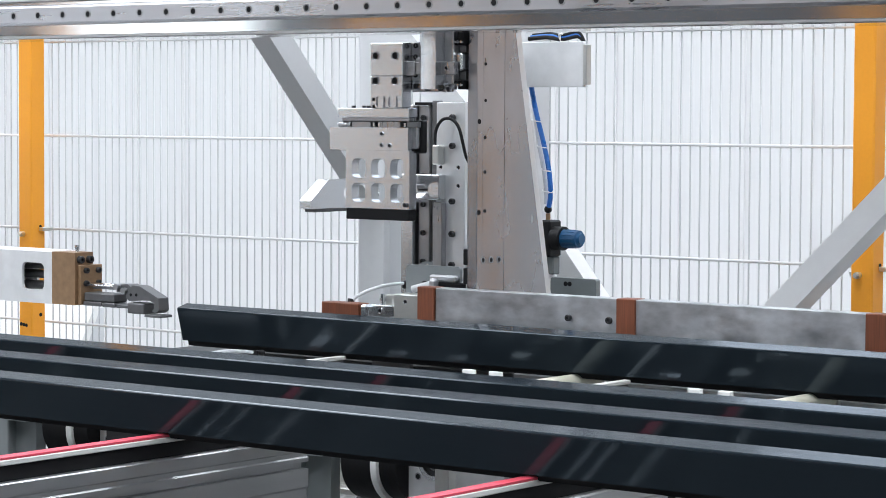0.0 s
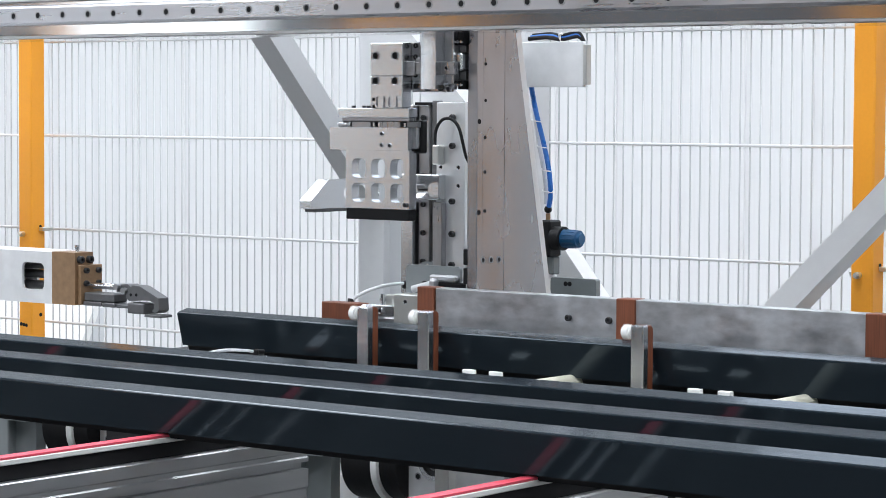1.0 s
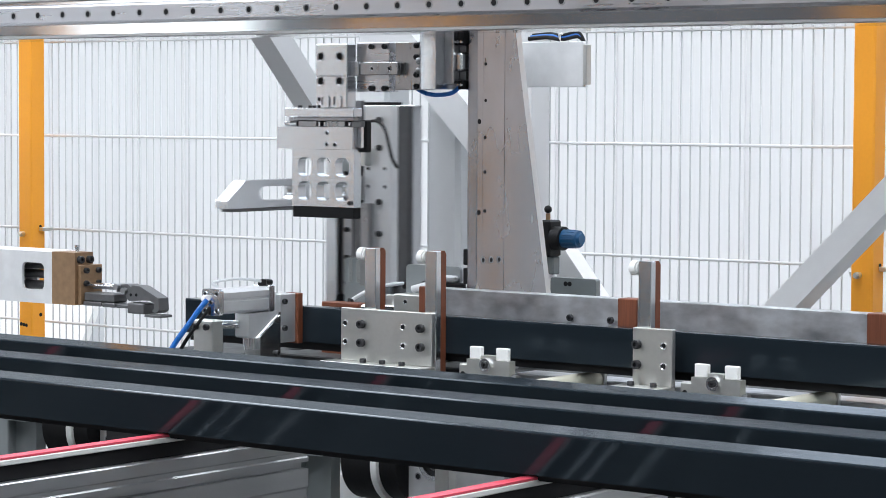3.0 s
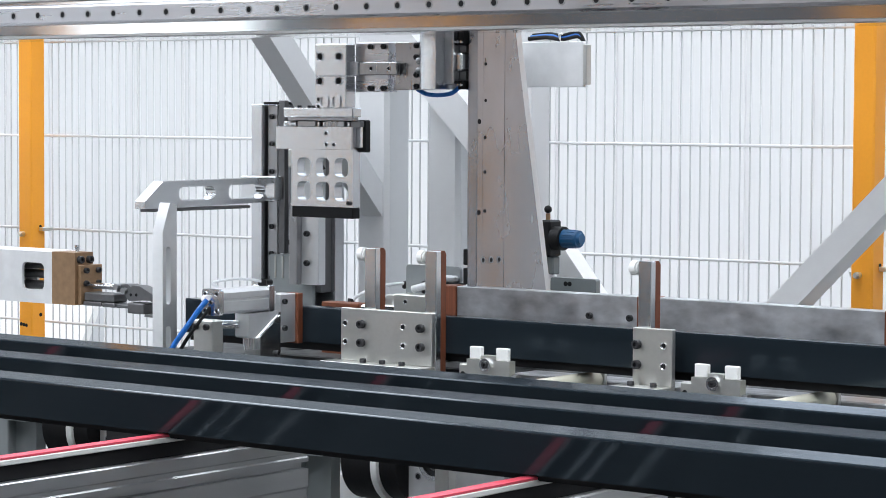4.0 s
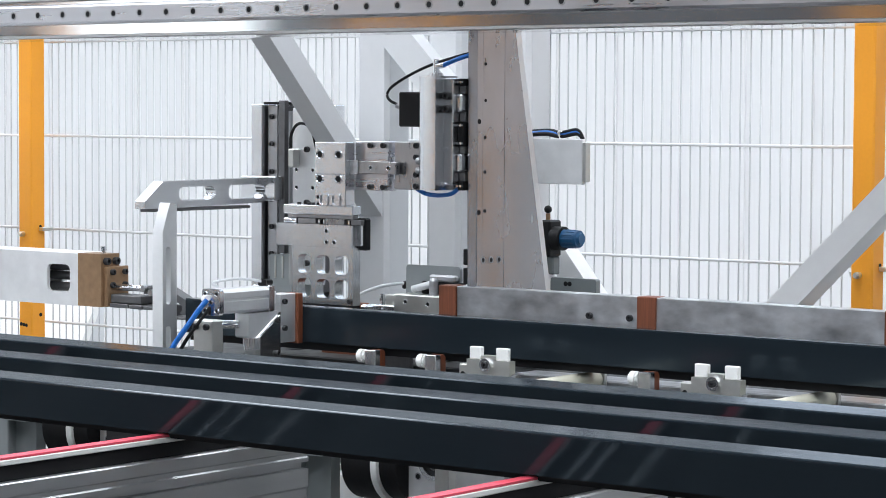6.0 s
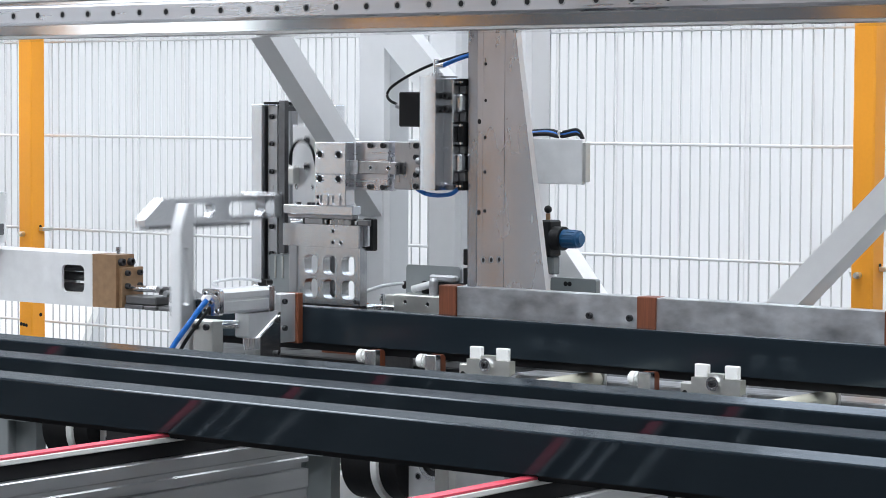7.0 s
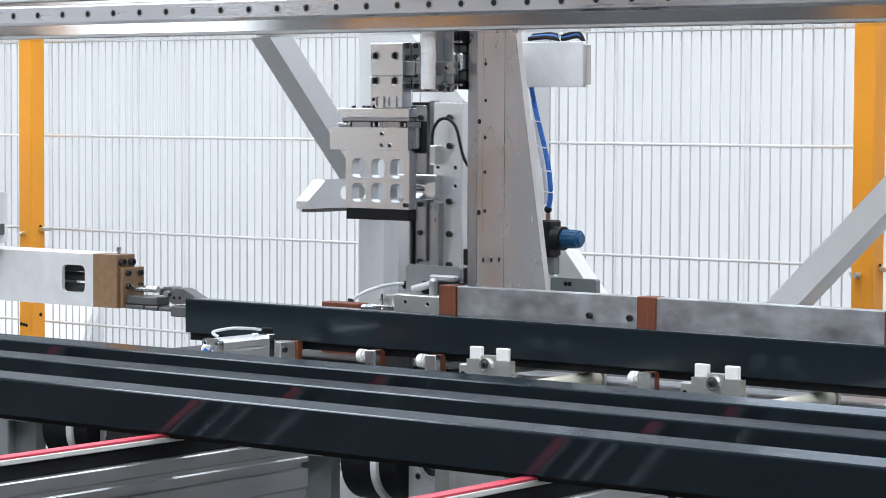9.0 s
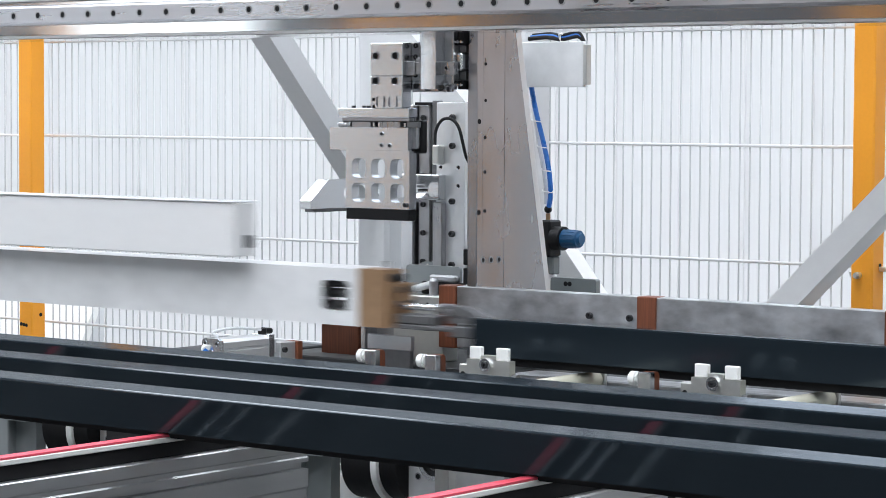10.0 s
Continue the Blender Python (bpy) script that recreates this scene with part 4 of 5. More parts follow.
    bmesh.ops.create_icosphere(bm, subdivisions=2, radius=0.0068, matrix=Matrix.Translation((-2.429, 3.40, 1.2385)))
    part("ball", bm, CABLE, r)
    bm = bmesh.new()
    box(bm, -2.52, -2.50, 3.4205, 3.4745, 1.12, 1.16, 0.002)
    box(bm, -2.52, -2.4372, 3.40, 3.4203, 1.13, 1.16, 0.002)
    box(bm, -2.4372, -2.418, 3.40, 3.4203, 1.13, 1.1598, 0.002)
    part("mount", bm, FRAME_GREY, r)


column()


def carriage():
    c = thing("press_carriage", (-2.42, 3.12, 1.27), "aluminium vertical carriage with black guide blocks", "carriage")
    bm = bmesh.new()
    outline = [(-2.417, 3.135), (-2.459, 3.135)] + [(-2.438 - 0.021 * math.cos(radians(a)), 3.098 - 0.019 * math.sin(radians(a))) for a in range(0, 91, 15)] \
        + [(-2.417, 3.079)]
    plate(bm, outline, 1.277, 1.456, "z")
    part("body", bm, ALU, c, "rounded milled aluminium body")
    bm = bmesh.new()
    box(bm, -2.4168, -2.3985, 3.10, 3.20, 1.285, 1.452, 0.001)
    p = part("back_plate", bm, ALU, c)
    screws(p, [(-2.408, 3.0998, z) for z in (1.425, 1.404)], "m8")
    for z0, z1 in ((1.441, 1.452), (1.346, 1.384), (1.277, 1.291)):
        bm = bmesh.new()
        box(bm, -2.3978, -2.3868, 3.111, 3.135, z0, z1, 0.001)
        k = part("guide_block", bm, GASKET, c, "black linear guide block")
        for x in (-2.3955, -2.3895):
            for z in ((z0 + 0.005, z1 - 0.005) if z1 - z0 > 0.02 else ((z0 + z1) / 2,)):
                bm = bmesh.new()
                rod(bm, (x, 3.111, z), (x, 3.1075, z), 0.0023, n=6)
                part("nut", bm, ALU_BRIGHT, k, "small bright nut")
    for z0, z1 in ((1.400, 1.428), (1.306, 1.334)):
        bm = bmesh.new()
        box(bm, -2.3978, -2.3868, 3.106, 3.135, z0, z1, 0.003)
        part("guide_insert", bm, ALU, c)
    for z0, z1 in ((1.4285, 1.4405), (1.3845, 1.3995), (1.3345, 1.3455), (1.2915, 1.3055)):
        bm = bmesh.new()
        box(bm, -2.3978, -2.3868, 3.116, 3.135, z0, z1, 0.001)
        part("guide_scraper", bm, GUNMETAL, c)
    for z in (1.341, 1.286):
        bm = bmesh.new()
        rod(bm, (-2.413, 3.0998, z), (-2.413, 3.0955, z), 0.003, n=6)
        part("nut", bm, ALU_BRIGHT, c)
    bm = bmesh.new()
    box(bm, -2.512, -2.4592, 3.105, 3.16, 1.376, 1.431, 0.002)
    part("sensor_box", bm, CABLE, c, "matt black sensor box")
    bm = bmesh.new()
    box(bm, -2.52, -2.4595, 3.106, 3.13, 1.276, 1.352, 0.001)
    s = part("sleeve", bm, STEEL, c, "dark steel guide sleeve")
    screws(s, [(-2.475, 3.1058, z) for z in (1.346, 1.282, 1.328, 1.30)], "m5")
    for z in (1.307, 1.322):
        bm = bmesh.new()
        bmesh.ops.create_icosphere(bm, subdivisions=2, radius=0.006, matrix=Matrix.Translation((-2.468, 3.102, z)))
        part("ball_cage", bm, ALU_DULL, s)
    bm = bmesh.new()
    rod(bm, (-2.440, 3.11, 1.4562), (-2.440, 3.11, 1.461), 0.011)
    rod(bm, (-2.440, 3.11, 1.461), (-2.440, 3.11, 1.482), 0.005)
    rod(bm, (-2.440, 3.11, 1.471), (-2.424, 3.11, 1.473), 0.0045)
    part("air_fitting", bm, ALU_BRIGHT, c)
    bm = bmesh.new()
    tube_path(bm, [(-2.426, 3.11, 1.473), (-2.41, 3.113, 1.479), (-2.398, 3.118, 1.484), (-2.387, 3.128, 1.489)], 0.0036)
    part("blue_hose", bm, HOSE_BLUE, c, "blue air hose")
    bm = bmesh.new()
    tube_path(bm, [(-2.516, 3.108, 1.4115), (-2.531, 3.108, 1.417), (-2.5375, 3.108, 1.426), (-2.531, 3.108, 1.437), (-2.5085, 3.109, 1.4505), (-2.473, 3.110, 1.466), (-2.438, 3.112, 1.4775), (-2.40, 3.120, 1.488), (-2.388, 3.130, 1.492)], 0.0023)
    part("cable", bm, CABLE, c, "black sensor cable")
    bm = bmesh.new()
    rod(bm, (-2.520, 3.110, 1.4105), (-2.5122, 3.113, 1.4085), 0.0055)
    part("cable_gland", bm, STEEL, c)
    # arm round the back of the column, with the cable box
    bm = bmesh.new()
    box(bm, -2.462, -2.446, 3.2005, 3.3448, 1.30, 1.34, 0.001)
    box(bm, -2.462, -2.417, 3.188, 3.2003, 1.30, 1.34, 0.001)
    part("rear_arm", bm, ALU, c)
    bm = bmesh.new()
    box(bm, -2.465, -2.322, 3.345, 3.353, 1.283, 1.357, 0.001)
    k = part("cable_box", bm, WORN_WHITE, c, "plain pale sheet metal cable box")
    bm = bmesh.new()
    box(bm, -2.3215, -2.314, 3.343, 3.356, 1.287, 1.352, 0.001)
    part("cover", bm, ZINC, k)
    for i, (m, r) in enumerate(((CABLE, 0.0035), (HOSE_BLUE, 0.003), (CABLE, 0.003))):
        bm = bmesh.new()
        z = 1.3625 + 0.003 * i
        tube_path(bm, [(-2.435, 3.35 + 0.006 * i, z), (-2.40, 3.352 + 0.005 * i, z + 0.002), (-2.37, 3.352, z - 0.0015), (-2.34, 3.355, z + 0.003), (-2.33, 3.358, 1.3565)], r)
        part("cable_bundle", bm, m, k)
    bm = bmesh.new()
    tube_path(bm, [(-2.37, 3.352, 1.357), (-2.372, 3.348, 1.367), (-2.366, 3.347, 1.370)], 0.0022)
    part("cable_tie", bm, NYLON, k)
    return c


CARRIAGE = carriage()


def drop_hoses():
    """Hoses that hang from the cable box down the back of the column."""
    out = []
    for name, m, r, pts, label in (
            ("blue_hose", HOSE_BLUE, 0.0042, [(-2.445, 3.37, 1.45), (-2.454, 3.39, 1.425), (-2.446, 3.39, 1.394), (-2.433, 3.39, 1.352), (-2.421, 3.39, 1.305), (-2.417, 3.39, 1.265), (-2.422, 3.392, 1.243)],
             "blue air hose hanging behind the column"),
            ("clear_hose", HOSE_CLEAR, 0.0042, [(-2.450, 3.375, 1.452), (-2.456, 3.396, 1.41), (-2.446, 3.396, 1.35), (-2.432, 3.396, 1.288), (-2.430, 3.396, 1.247)], "clear air hose hanging behind the column")):
        bm = bmesh.new()
        tube_path(bm, pts, r)
        h = solo(name, bm, m, (-2.43, 3.39, 1.243), label, "hose")
        out.append(h)
        if name == "blue_hose":
            for x, y, z in ((-2.4455, 3.389, 1.385), (-2.4345, 3.389, 1.342), (-2.425, 3.389, 1.303), (-2.423, 3.389, 1.268)):
                bm = bmesh.new()
                tube_path(bm, [(x - 0.010, y, z + 0.003), (x - 0.004, y - 0.0065, z + 0.001), (x + 0.004, y - 0.006, z), (x + 0.009, y, z - 0.001)], 0.0011, 6)
                bmesh.ops.translate(bm, vec=-Vector((-2.43, 3.39, 1.243)), verts=bm.verts)
                part("cable_tie", bm, NYLON, None, "white cable tie").parent = h
    return out


HOSES = drop_hoses()


def loop_hose():
    bm = bmesh.new()
    tube_path(bm, [(-2.485, 3.12, 1.277), (-2.465, 3.118, 1.270), (-2.44, 3.117, 1.268), (-2.415, 3.117, 1.271), (-2.40, 3.117, 1.280)], 0.0035)
    return solo("blue_hose", bm, HOSE_BLUE, (-2.44, 3.117, 1.268), "blue air hose looped below the carriage", "hose")


LOOP = loop_hose()


def head():
    h = thing("pressing_tool", (-2.62, 3.09, 1.232), "aluminium pressing tool block on a horizontal arm", "pressing tool")
    for z0, z1 in ((1.2985, 1.350), (1.2475, 1.298)):
        bm = bmesh.new()
        box(bm, -2.666, -2.600, 3.08, 3.103, z0, z1, 0.0012)
        k = part("block", bm, ALU, h)
        if z0 > 1.29:
            bores(k, [(-2.655, 3.0798, 1.330), (-2.6155, 3.0798, 1.330)], 6)
        else:
            bores(k, [(-2.655, 3.0798, 1.2905), (-2.6155, 3.0798, 1.2905)], 6)
            bores(k, [(-2.658, 3.0798, 1.261), (-2.658, 3.0798, 1.2495)], 3)
            for x in (-2.645, -2.6195):
                bm = bmesh.new()
                plate(bm, oblong(x, 1.2575, 0.017, 0.019, 0.004), 3.0775, 3.0798, "y", [oblong(x, 1.2575, 0.014, 0.016, 0.003)])
                part("pocket_rim", bm, ALU_BRIGHT, k)
    bm = bmesh.new()
    box(bm, -2.5995, -2.531, 3.103, 3.1255, 1.273, 1.352, 0.001)
    a = part("arm", bm, RAIL_STEEL, h)
    screws(a, [(x, 3.1032, z) for x in (-2.567, -2.54) for z in (1.3455, 1.279)], "m5")
    bm = bmesh.new()
    box(bm, -2.597, -2.506, 3.092, 3.1025, 1.300, 1.320, 0.001)
    r = part("arm_rail", bm, STEEL, h)
    bores(r, [(-2.558, 3.0918, 1.310), (-2.522, 3.0918, 1.310)], 3)
    bm = bmesh.new()
    box(bm, -2.60, -2.583, 3.0895, 3.0918, 1.2985, 1.3215, 0.0008)
    part("rail_end", bm, ALU_DULL, h)
    bm = bmesh.new()
    box(bm, -2.735, -2.587, 3.081, 3.103, 1.2325, 1.2472, 0.001)
    t = part("top_plate", bm, ALU, h)
    screws(t, [(x, 3.095, 1.2472) for x in (-2.712, -2.69, -2.68)], "m4", "+z")
    bm = bmesh.new()
    box(bm, -2.73, -2.59, 3.086, 3.10, 1.2262, 1.2323, 0.001)
    part("slide_rail", bm, STEEL, h)
    return h


HEAD = head()


def press_plate():
    p = thing("press_plate", (-2.65, 3.09, 1.076), "aluminium press plate with six rounded windows and a black foot", "press plate")
    bm = bmesh.new()
    outline = [(-2.750, 1.1805), (-2.5885, 1.1805), (-2.5885, 1.2165), (-2.750, 1.2165)]
    plate(bm, outline, 3.08, 3.100, "y")
    b = part("crossbar", bm, ALU, p)
    bores(b, [(-2.642, 3.0798, 1.2065), (-2.642, 3.0798, 1.1885), (-2.6255, 3.0798, 1.188)], 3)
    bm = bmesh.new()
    box(bm, -2.738, -2.592, 3.093, 3.102, 1.2168, 1.2262, 0.0005)
    part("rail_cover", bm, GASKET, p, "black rail cover")
    for x0, x1, m in ((-2.7067, -2.668, STEEL), (-2.648, -2.607, STEEL), (-2.5935, -2.572, GUNMETAL)):
        bm = bmesh.new()
        box(bm, x0, x1, 3.0835, 3.0928, 1.2168, 1.2258, 0.0008)
        part("runner", bm, m, p, "steel linear guide runner")
    bm = bmesh.new()
    rod(bm, (-2.738, 3.089, 1.2212), (-2.7115, 3.089, 1.2212), 0.0044)
    part("rail_end", bm, ALU, p, "round bright rail end")
    for x in (-2.6635, -2.6525, -2.600):
        bm = bmesh.new()
        box(bm, x - 0.0022, x + 0.0022, 3.086, 3.0928, 1.2175, 1.2245, 0.0006)
        part("clip", bm, ALU, p)
    bm = bmesh.new()
    box(bm, -2.588, -2.580, 3.092, 3.10, 1.183, 1.225, 0.001)
    part("side_step", bm, ALU_BRIGHT, p)
    bm = bmesh.new()
    box(bm, -2.598, -2.5765, 3.1005, 3.115, 1.176, 1.228, 0.002)
    part("side_box", bm, CABLE, p, "black plastic side box")
    bm = bmesh.new()
    holes = [oblong(x, z, 0.0285, 0.031, 0.009) for x in (-2.690, -2.650, -2.6105) for z in (1.1515, 1.1125)]
    plate(bm, [(-2.717, 1.0875), (-2.586, 1.0875), (-2.586, 1.180), (-2.717, 1.180)], 3.081, 3.099, "y", holes)
    w = part("window_plate", bm, ALU, p, "milled plate with six rounded windows")
    screws(w, [(-2.593, 3.0812, 1.0945)], "m4")
    bm = bmesh.new()
    box(bm, -2.715, -2.588, 3.0992, 3.103, 1.0875, 1.091, 0.001)
    part("rear_rib", bm, ALU, p)
    bm = bmesh.new()
    box(bm, -2.7165, -2.5865, 3.0815, 3.1, 1.0695, 1.0873, 0.0012)
    part("foot", bm, GASKET, p, "black rubber foot")
    return p


PRESS = press_plate()


# ---- travelling slide column with its swing arm ----
def lifter():
    v = thing("slide_column", (-2.88, 3.27, 0.998), "aluminium slide column with dark rails", "slide column")
    bm = bmesh.new()
    box(bm, -2.959, -2.934, 3.235, 3.30, 1.06, 1.411, 0.001)
    part("side_profile", bm, ALU, v)
    bm = bmesh.new()
    box(bm, -2.9338, -2.797, 3.27, 3.295, 1.06, 1.4105, 0.001)
    part("back_plate", bm, ALU_BRIGHT, v)
    for x0, x1 in ((-2.930, -2.907), (-2.822, -2.805)):
        bm = bmesh.new()
        box(bm, x0, x1, 3.245, 3.2698, 1.09, 1.4095, 0.001)
        r = part("rail", bm, GUNMETAL if x0 > -2.9 else STEEL, v, "guide rail")
        screws(r, [((x0 + x1) / 2, 3.2448, z) for z in (1.39, 1.343, 1.295, 1.247, 1.2, 1.153, 1.11)], "m5")
    bm = bmesh.new()
    box(bm, -2.884, -2.870, 3.222, 3.233, 1.156, 1.418, 0.001)
    for z in (1.17, 1.40):
        box(bm, -2.882, -2.876, 3.2331, 3.2698, z, z + 0.008)
    part("rod_cover", bm, GUNMETAL, v, "dark grey upright cover")
    for x0, x1, m in ((-2.906, -2.898, ALU_BRIGHT), (-2.866, -2.85, ALU_BRIGHT), (-2.849, -2.842, GUNMETAL), (-2.840, -2.831, ALU)):
        bm = bmesh.new()
        box(bm, x0, x1, 3.25, 3.2698, 1.09, 1.409, 0.001)
        part("inner_strip", bm, ALU_SATIN if m is not GUNMETAL else m, v)
    for x0, x1 in ((-2.932, -2.890), (-2.868, -2.836)):
        bm = bmesh.new()
        box(bm, x0, x1, 3.236, 3.29, 1.4107, 1.4155, 0.001)
        part("top_cap", bm, GASKET, v, "thin black end cap")
    bm = bmesh.new()
    box(bm, -2.95, -2.80, 3.245, 3.30, 0.998, 1.0598, 0.002)
    part("foot", bm, ALU, v)
    bm = bmesh.new()
    plate(bm, oblong(-2.868, 1.100, 0.098, 0.106, 0.005), 3.2365, 3.2445, "y")
    part("cover_plate", bm, POST_GREY, v, "grey ribbed cover plate at the foot")
    for i in range(6):
        bm = bmesh.new()
        box(bm, -2.904 + i * 0.0165, -2.9015 + i * 0.0165, 3.2345, 3.2363, 1.112, 1.150)
        part("rib", bm, ZINC, v)
    return v


LIFTER = resize(lifter(), 1.075, -3.096, 3.5153, 0.9679)


def slider():
    s = thing("arm_slider", (-2.84, 3.22, 1.17), "aluminium slider plate with black screws and cable", "slider")
    bm = bmesh.new()
    box(bm, -2.846, -2.787, 3.215, 3.234, 1.105, 1.405, 0.001)
    p = part("plate", bm, ALU_SATIN, s)
    screws(p, [(-2.811, 3.2148, z) for z in (1.381, 1.335, 1.245, 1.192, 1.142)], "m6")
    bores(p, [(x, 3.2148, z) for x in (-2.836, -2.80) for z in (1.30, 1.27)], 3)
    bm = bmesh.new()
    box(bm, -2.842, -2.824, 3.202, 3.2145, 1.105, 1.243, 0.001)
    part("riser", bm, STEEL, s)
    bm = bmesh.new()
    box(bm, -2.842, -2.828, 3.198, 3.2145, 1.304, 1.336, 0.002)
    part("clip", bm, ZINC, s)
    bm = bmesh.new()
    tube_path(bm, [(-2.833, 3.195, 1.336), (-2.831, 3.195, 1.36), (-2.818, 3.195, 1.377), (-2.80, 3.196, 1.378), (-2.787, 3.198, 1.365), (-2.780, 3.20, 1.34), (-2.777, 3.205, 1.318), (-2.772, 3.212, 1.302)], 0.0026)
    part("cable", bm, CABLE, s, "black sensor cable")
    return s


SLIDER = resize(slider(), 1.075, -3.053, 3.4615, 1.1528)


def clamp_arm():
    s = thing("swing_clamp", (-2.88, 3.2, 1.24), "pale slotted aluminium clamp arm on the slide column", "clamp")
    bm = bmesh.new()
    box(bm, -2.934, -2.856, 3.196, 3.2145, 1.247, 1.288, 0.001)
    part("carriage_block", bm, ALU, s)
    # the slotted arm reaches out over the work piece
    bm = bmesh.new()
    X = -2.878
    slots = [oblong(3.028, 1.263, 0.088, 0.022, 0.0105), oblong(3.150, 1.263, 0.092, 0.024, 0.0105)]
    plate(bm, [(2.905, 1.240), (2.905, 1.252), (2.948, 1.284), (3.196, 1.286), (3.196, 1.244), (3.0, 1.240)], X - 0.022, X, "x", slots)
    part("arm", bm, ALU, s, "slotted milled aluminium clamp arm")
    # dark strip for the arm's underside, its shade and reflection put into the colour
    bm = bmesh.new()
    box(bm, X - 0.021, X - 0.001, 2.915, 3.16, 1.2345, 1.2398, 0.001)
    part("arm_underside", bm, GUNMETAL, s)
    return s


ARM = resize(clamp_arm(), 1.075, -3.096, 3.44, 1.228)


def jaw():
    j = thing("clamp_finger", (-2.885, 2.955, 0.8), "tall bright aluminium finger with long slots and slanted tip", "clamp finger")
    bm = bmesh.new()
    X = -2.872
    slots = [oblong(2.953, 1.13, 0.011, 0.095, 0.005), oblong(2.953, 1.01, 0.011, 0.075, 0.005)]
    plate(bm, [(2.940, 0.83), (2.973, 0.83), (2.973, 1.247), (2.957, 1.249), (2.940, 1.201)], X - 0.023, X, "x", slots)
    part("finger", bm, ALU_SATIN, j)
    bm = bmesh.new()
    box(bm, X - 0.05, X + 0.02, 2.935, 2.974, 0.66, 0.8298, 0.002)
    part("carrier", bm, GUNMETAL, j)
    return j


JAW = jaw()


# ---- feed gripper from the side ----
def feeder():
    g = thing("feed_gripper", (-3.2, 3.03, 1.06), "white square tube feed arm with a brown bronze gripper head", "gripper arm")
    bm = bmesh.new()
    plate(bm, [(-6.2, 1.064), (-3.1972, 1.064), (-3.1972, 1.154), (-6.2, 1.154)], 3.0, 3.006, "y", [oblong(-3.245, 1.1105, 0.056, 0.047, 0.010)])
    box(bm, -6.2, -3.1972, 3.0062, 3.07, 1.148, 1.154, 0.001)
    box(bm, -6.2, -3.1972, 3.0062, 3.07, 1.064, 1.070, 0.001)
    part("tube", bm, WORN_WHITE, g)
    bm = bmesh.new()
    plate(bm, [(-6.2, 1.064), (-3.1972, 1.064), (-3.1972, 1.154), (-6.2, 1.154)], 3.0702, 3.076, "y", [oblong(-3.275, 1.1105, 0.07, 0.047, 0.010)])
    part("tube_back", bm, WHITE_PAINT, g)
    for z in (1.093, 1.112, 1.128):
        bm = bmesh.new()
        rod(bm, (-3.30, 3.035, z), (-3.21, 3.035, z), 0.0075)
        part("inner_rod", bm, GUNMETAL, g)
    bm = bmesh.new()
    plate(bm, [(-3.197, 1.0645), (-3.1405, 1.0645), (-3.1405, 1.155), (-3.197, 1.155)], 3.0, 3.043, "y")
    k = part("block", bm, BRONZE, g, "brown bronze gripper block")
    screws(k, [(-3.1405, y, 1.1425) for y in (3.011, 3.033)], "m8", "+x")
    bm = bmesh.new()
    box(bm, -3.1402, -3.1325, 3.006, 3.058, 1.0655, 1.1335, 0.001)
    q = part("flange", bm, BRONZE, g)
    screws(q, [(-3.1325, y, z) for y in (3.018, 3.047) for z in (1.124, 1.102)], "m6", "+x")
    bm = bmesh.new()
    rod(bm, (-3.155, 3.02, 1.155), (-3.155, 3.02, 1.160), 0.0035)
    rod(bm, (-3.155, 3.02, 1.160), (-3.155, 3.02, 1.167), 0.005)
    part("grease_nipple", bm, ALU_BRIGHT, g)
    # gripper fingers
    bm = bmesh.new()
    box(bm, -3.131, -3.058, 3.012, 3.045, 1.072, 1.087, 0.002)
    box(bm, -3.131, -3.088, 3.010, 3.045, 1.0645, 1.0716, 0.001)
    part("finger_body", bm, GUNMETAL, g, "grey steel gripper body")
    bm = bmesh.new()
    rod(bm, (-3.131, 3.028, 1.098), (-3.063, 3.028, 1.0985), 0.0055)
    part("piston_rod", bm, ALU_BRIGHT, g)
    bm = bmesh.new()
    box(bm, -3.086, -3.056, 3.010, 3.045, 1.064, 1.0715, 0.002)
    part("lower_rail", bm, GUNMETAL, g)
    bm = bmesh.new()
    plate(bm, [(-3.0553, 1.1034), (-3.0291, 1.1053), (-3.0191, 1.0996), (-3.0155, 1.0796), (-3.0251, 1.0768), (-3.0331, 1.0819), (-3.0315, 1.0876), (-3.0432, 1.0926), (-3.0553, 1.0901)],
          3.016, 3.040, "y")
    part("knuckle", bm, GUNMETAL, g, "grey steel gripper knuckle")
    bm = bmesh.new()
    plate(bm, [(-3.0138, 1.1043), (-2.9962, 1.1034), (-2.9527, 1.0850), (-2.9511, 1.0648), (-2.9584, 1.0597), (-2.9680, 1.0629), (-2.9620, 1.0673), (-2.9620, 1.0755), (-2.9728, 1.0803), (-2.9990, 1.0793), (-3.0155, 1.0768), (-3.0227, 1.0819), (-3.0251, 1.0923)],
          3.012, 3.036, "y")
    u = part("upper_finger", bm, GUNMETAL, g, "hooked grey steel upper finger")
    bores(u, [(-3.017, 3.0118, 1.088), (-3.004, 3.0118, 1.0885)], 2, plain=True)
    for x, z in ((-3.050, 1.1), (-3.033, 1.094)):
        bm = bmesh.new()
        rod(bm, (x, 3.008, z), (x, 3.0455, z), 0.0055)
        part("pivot", bm, STEEL, u)
    bm = bmesh.new()
    box(bm, -3.056, -3.028, 3.014, 3.04, 1.064, 1.070, 0.0015)
    box(bm, -3.025, -2.985, 3.010, 3.044, 1.0565, 1.0745, 0.002)
    box(bm, -2.986, -2.949, 3.012, 3.042, 1.052, 1.0565, 0.001)
    part("lower_finger", bm, GUNMETAL, g, "grey steel lower finger")
    bm = bmesh.new()
    box(bm, -6.2, -3.422, 2.951, 3.003, 1.166, 1.2525, 0.0015)
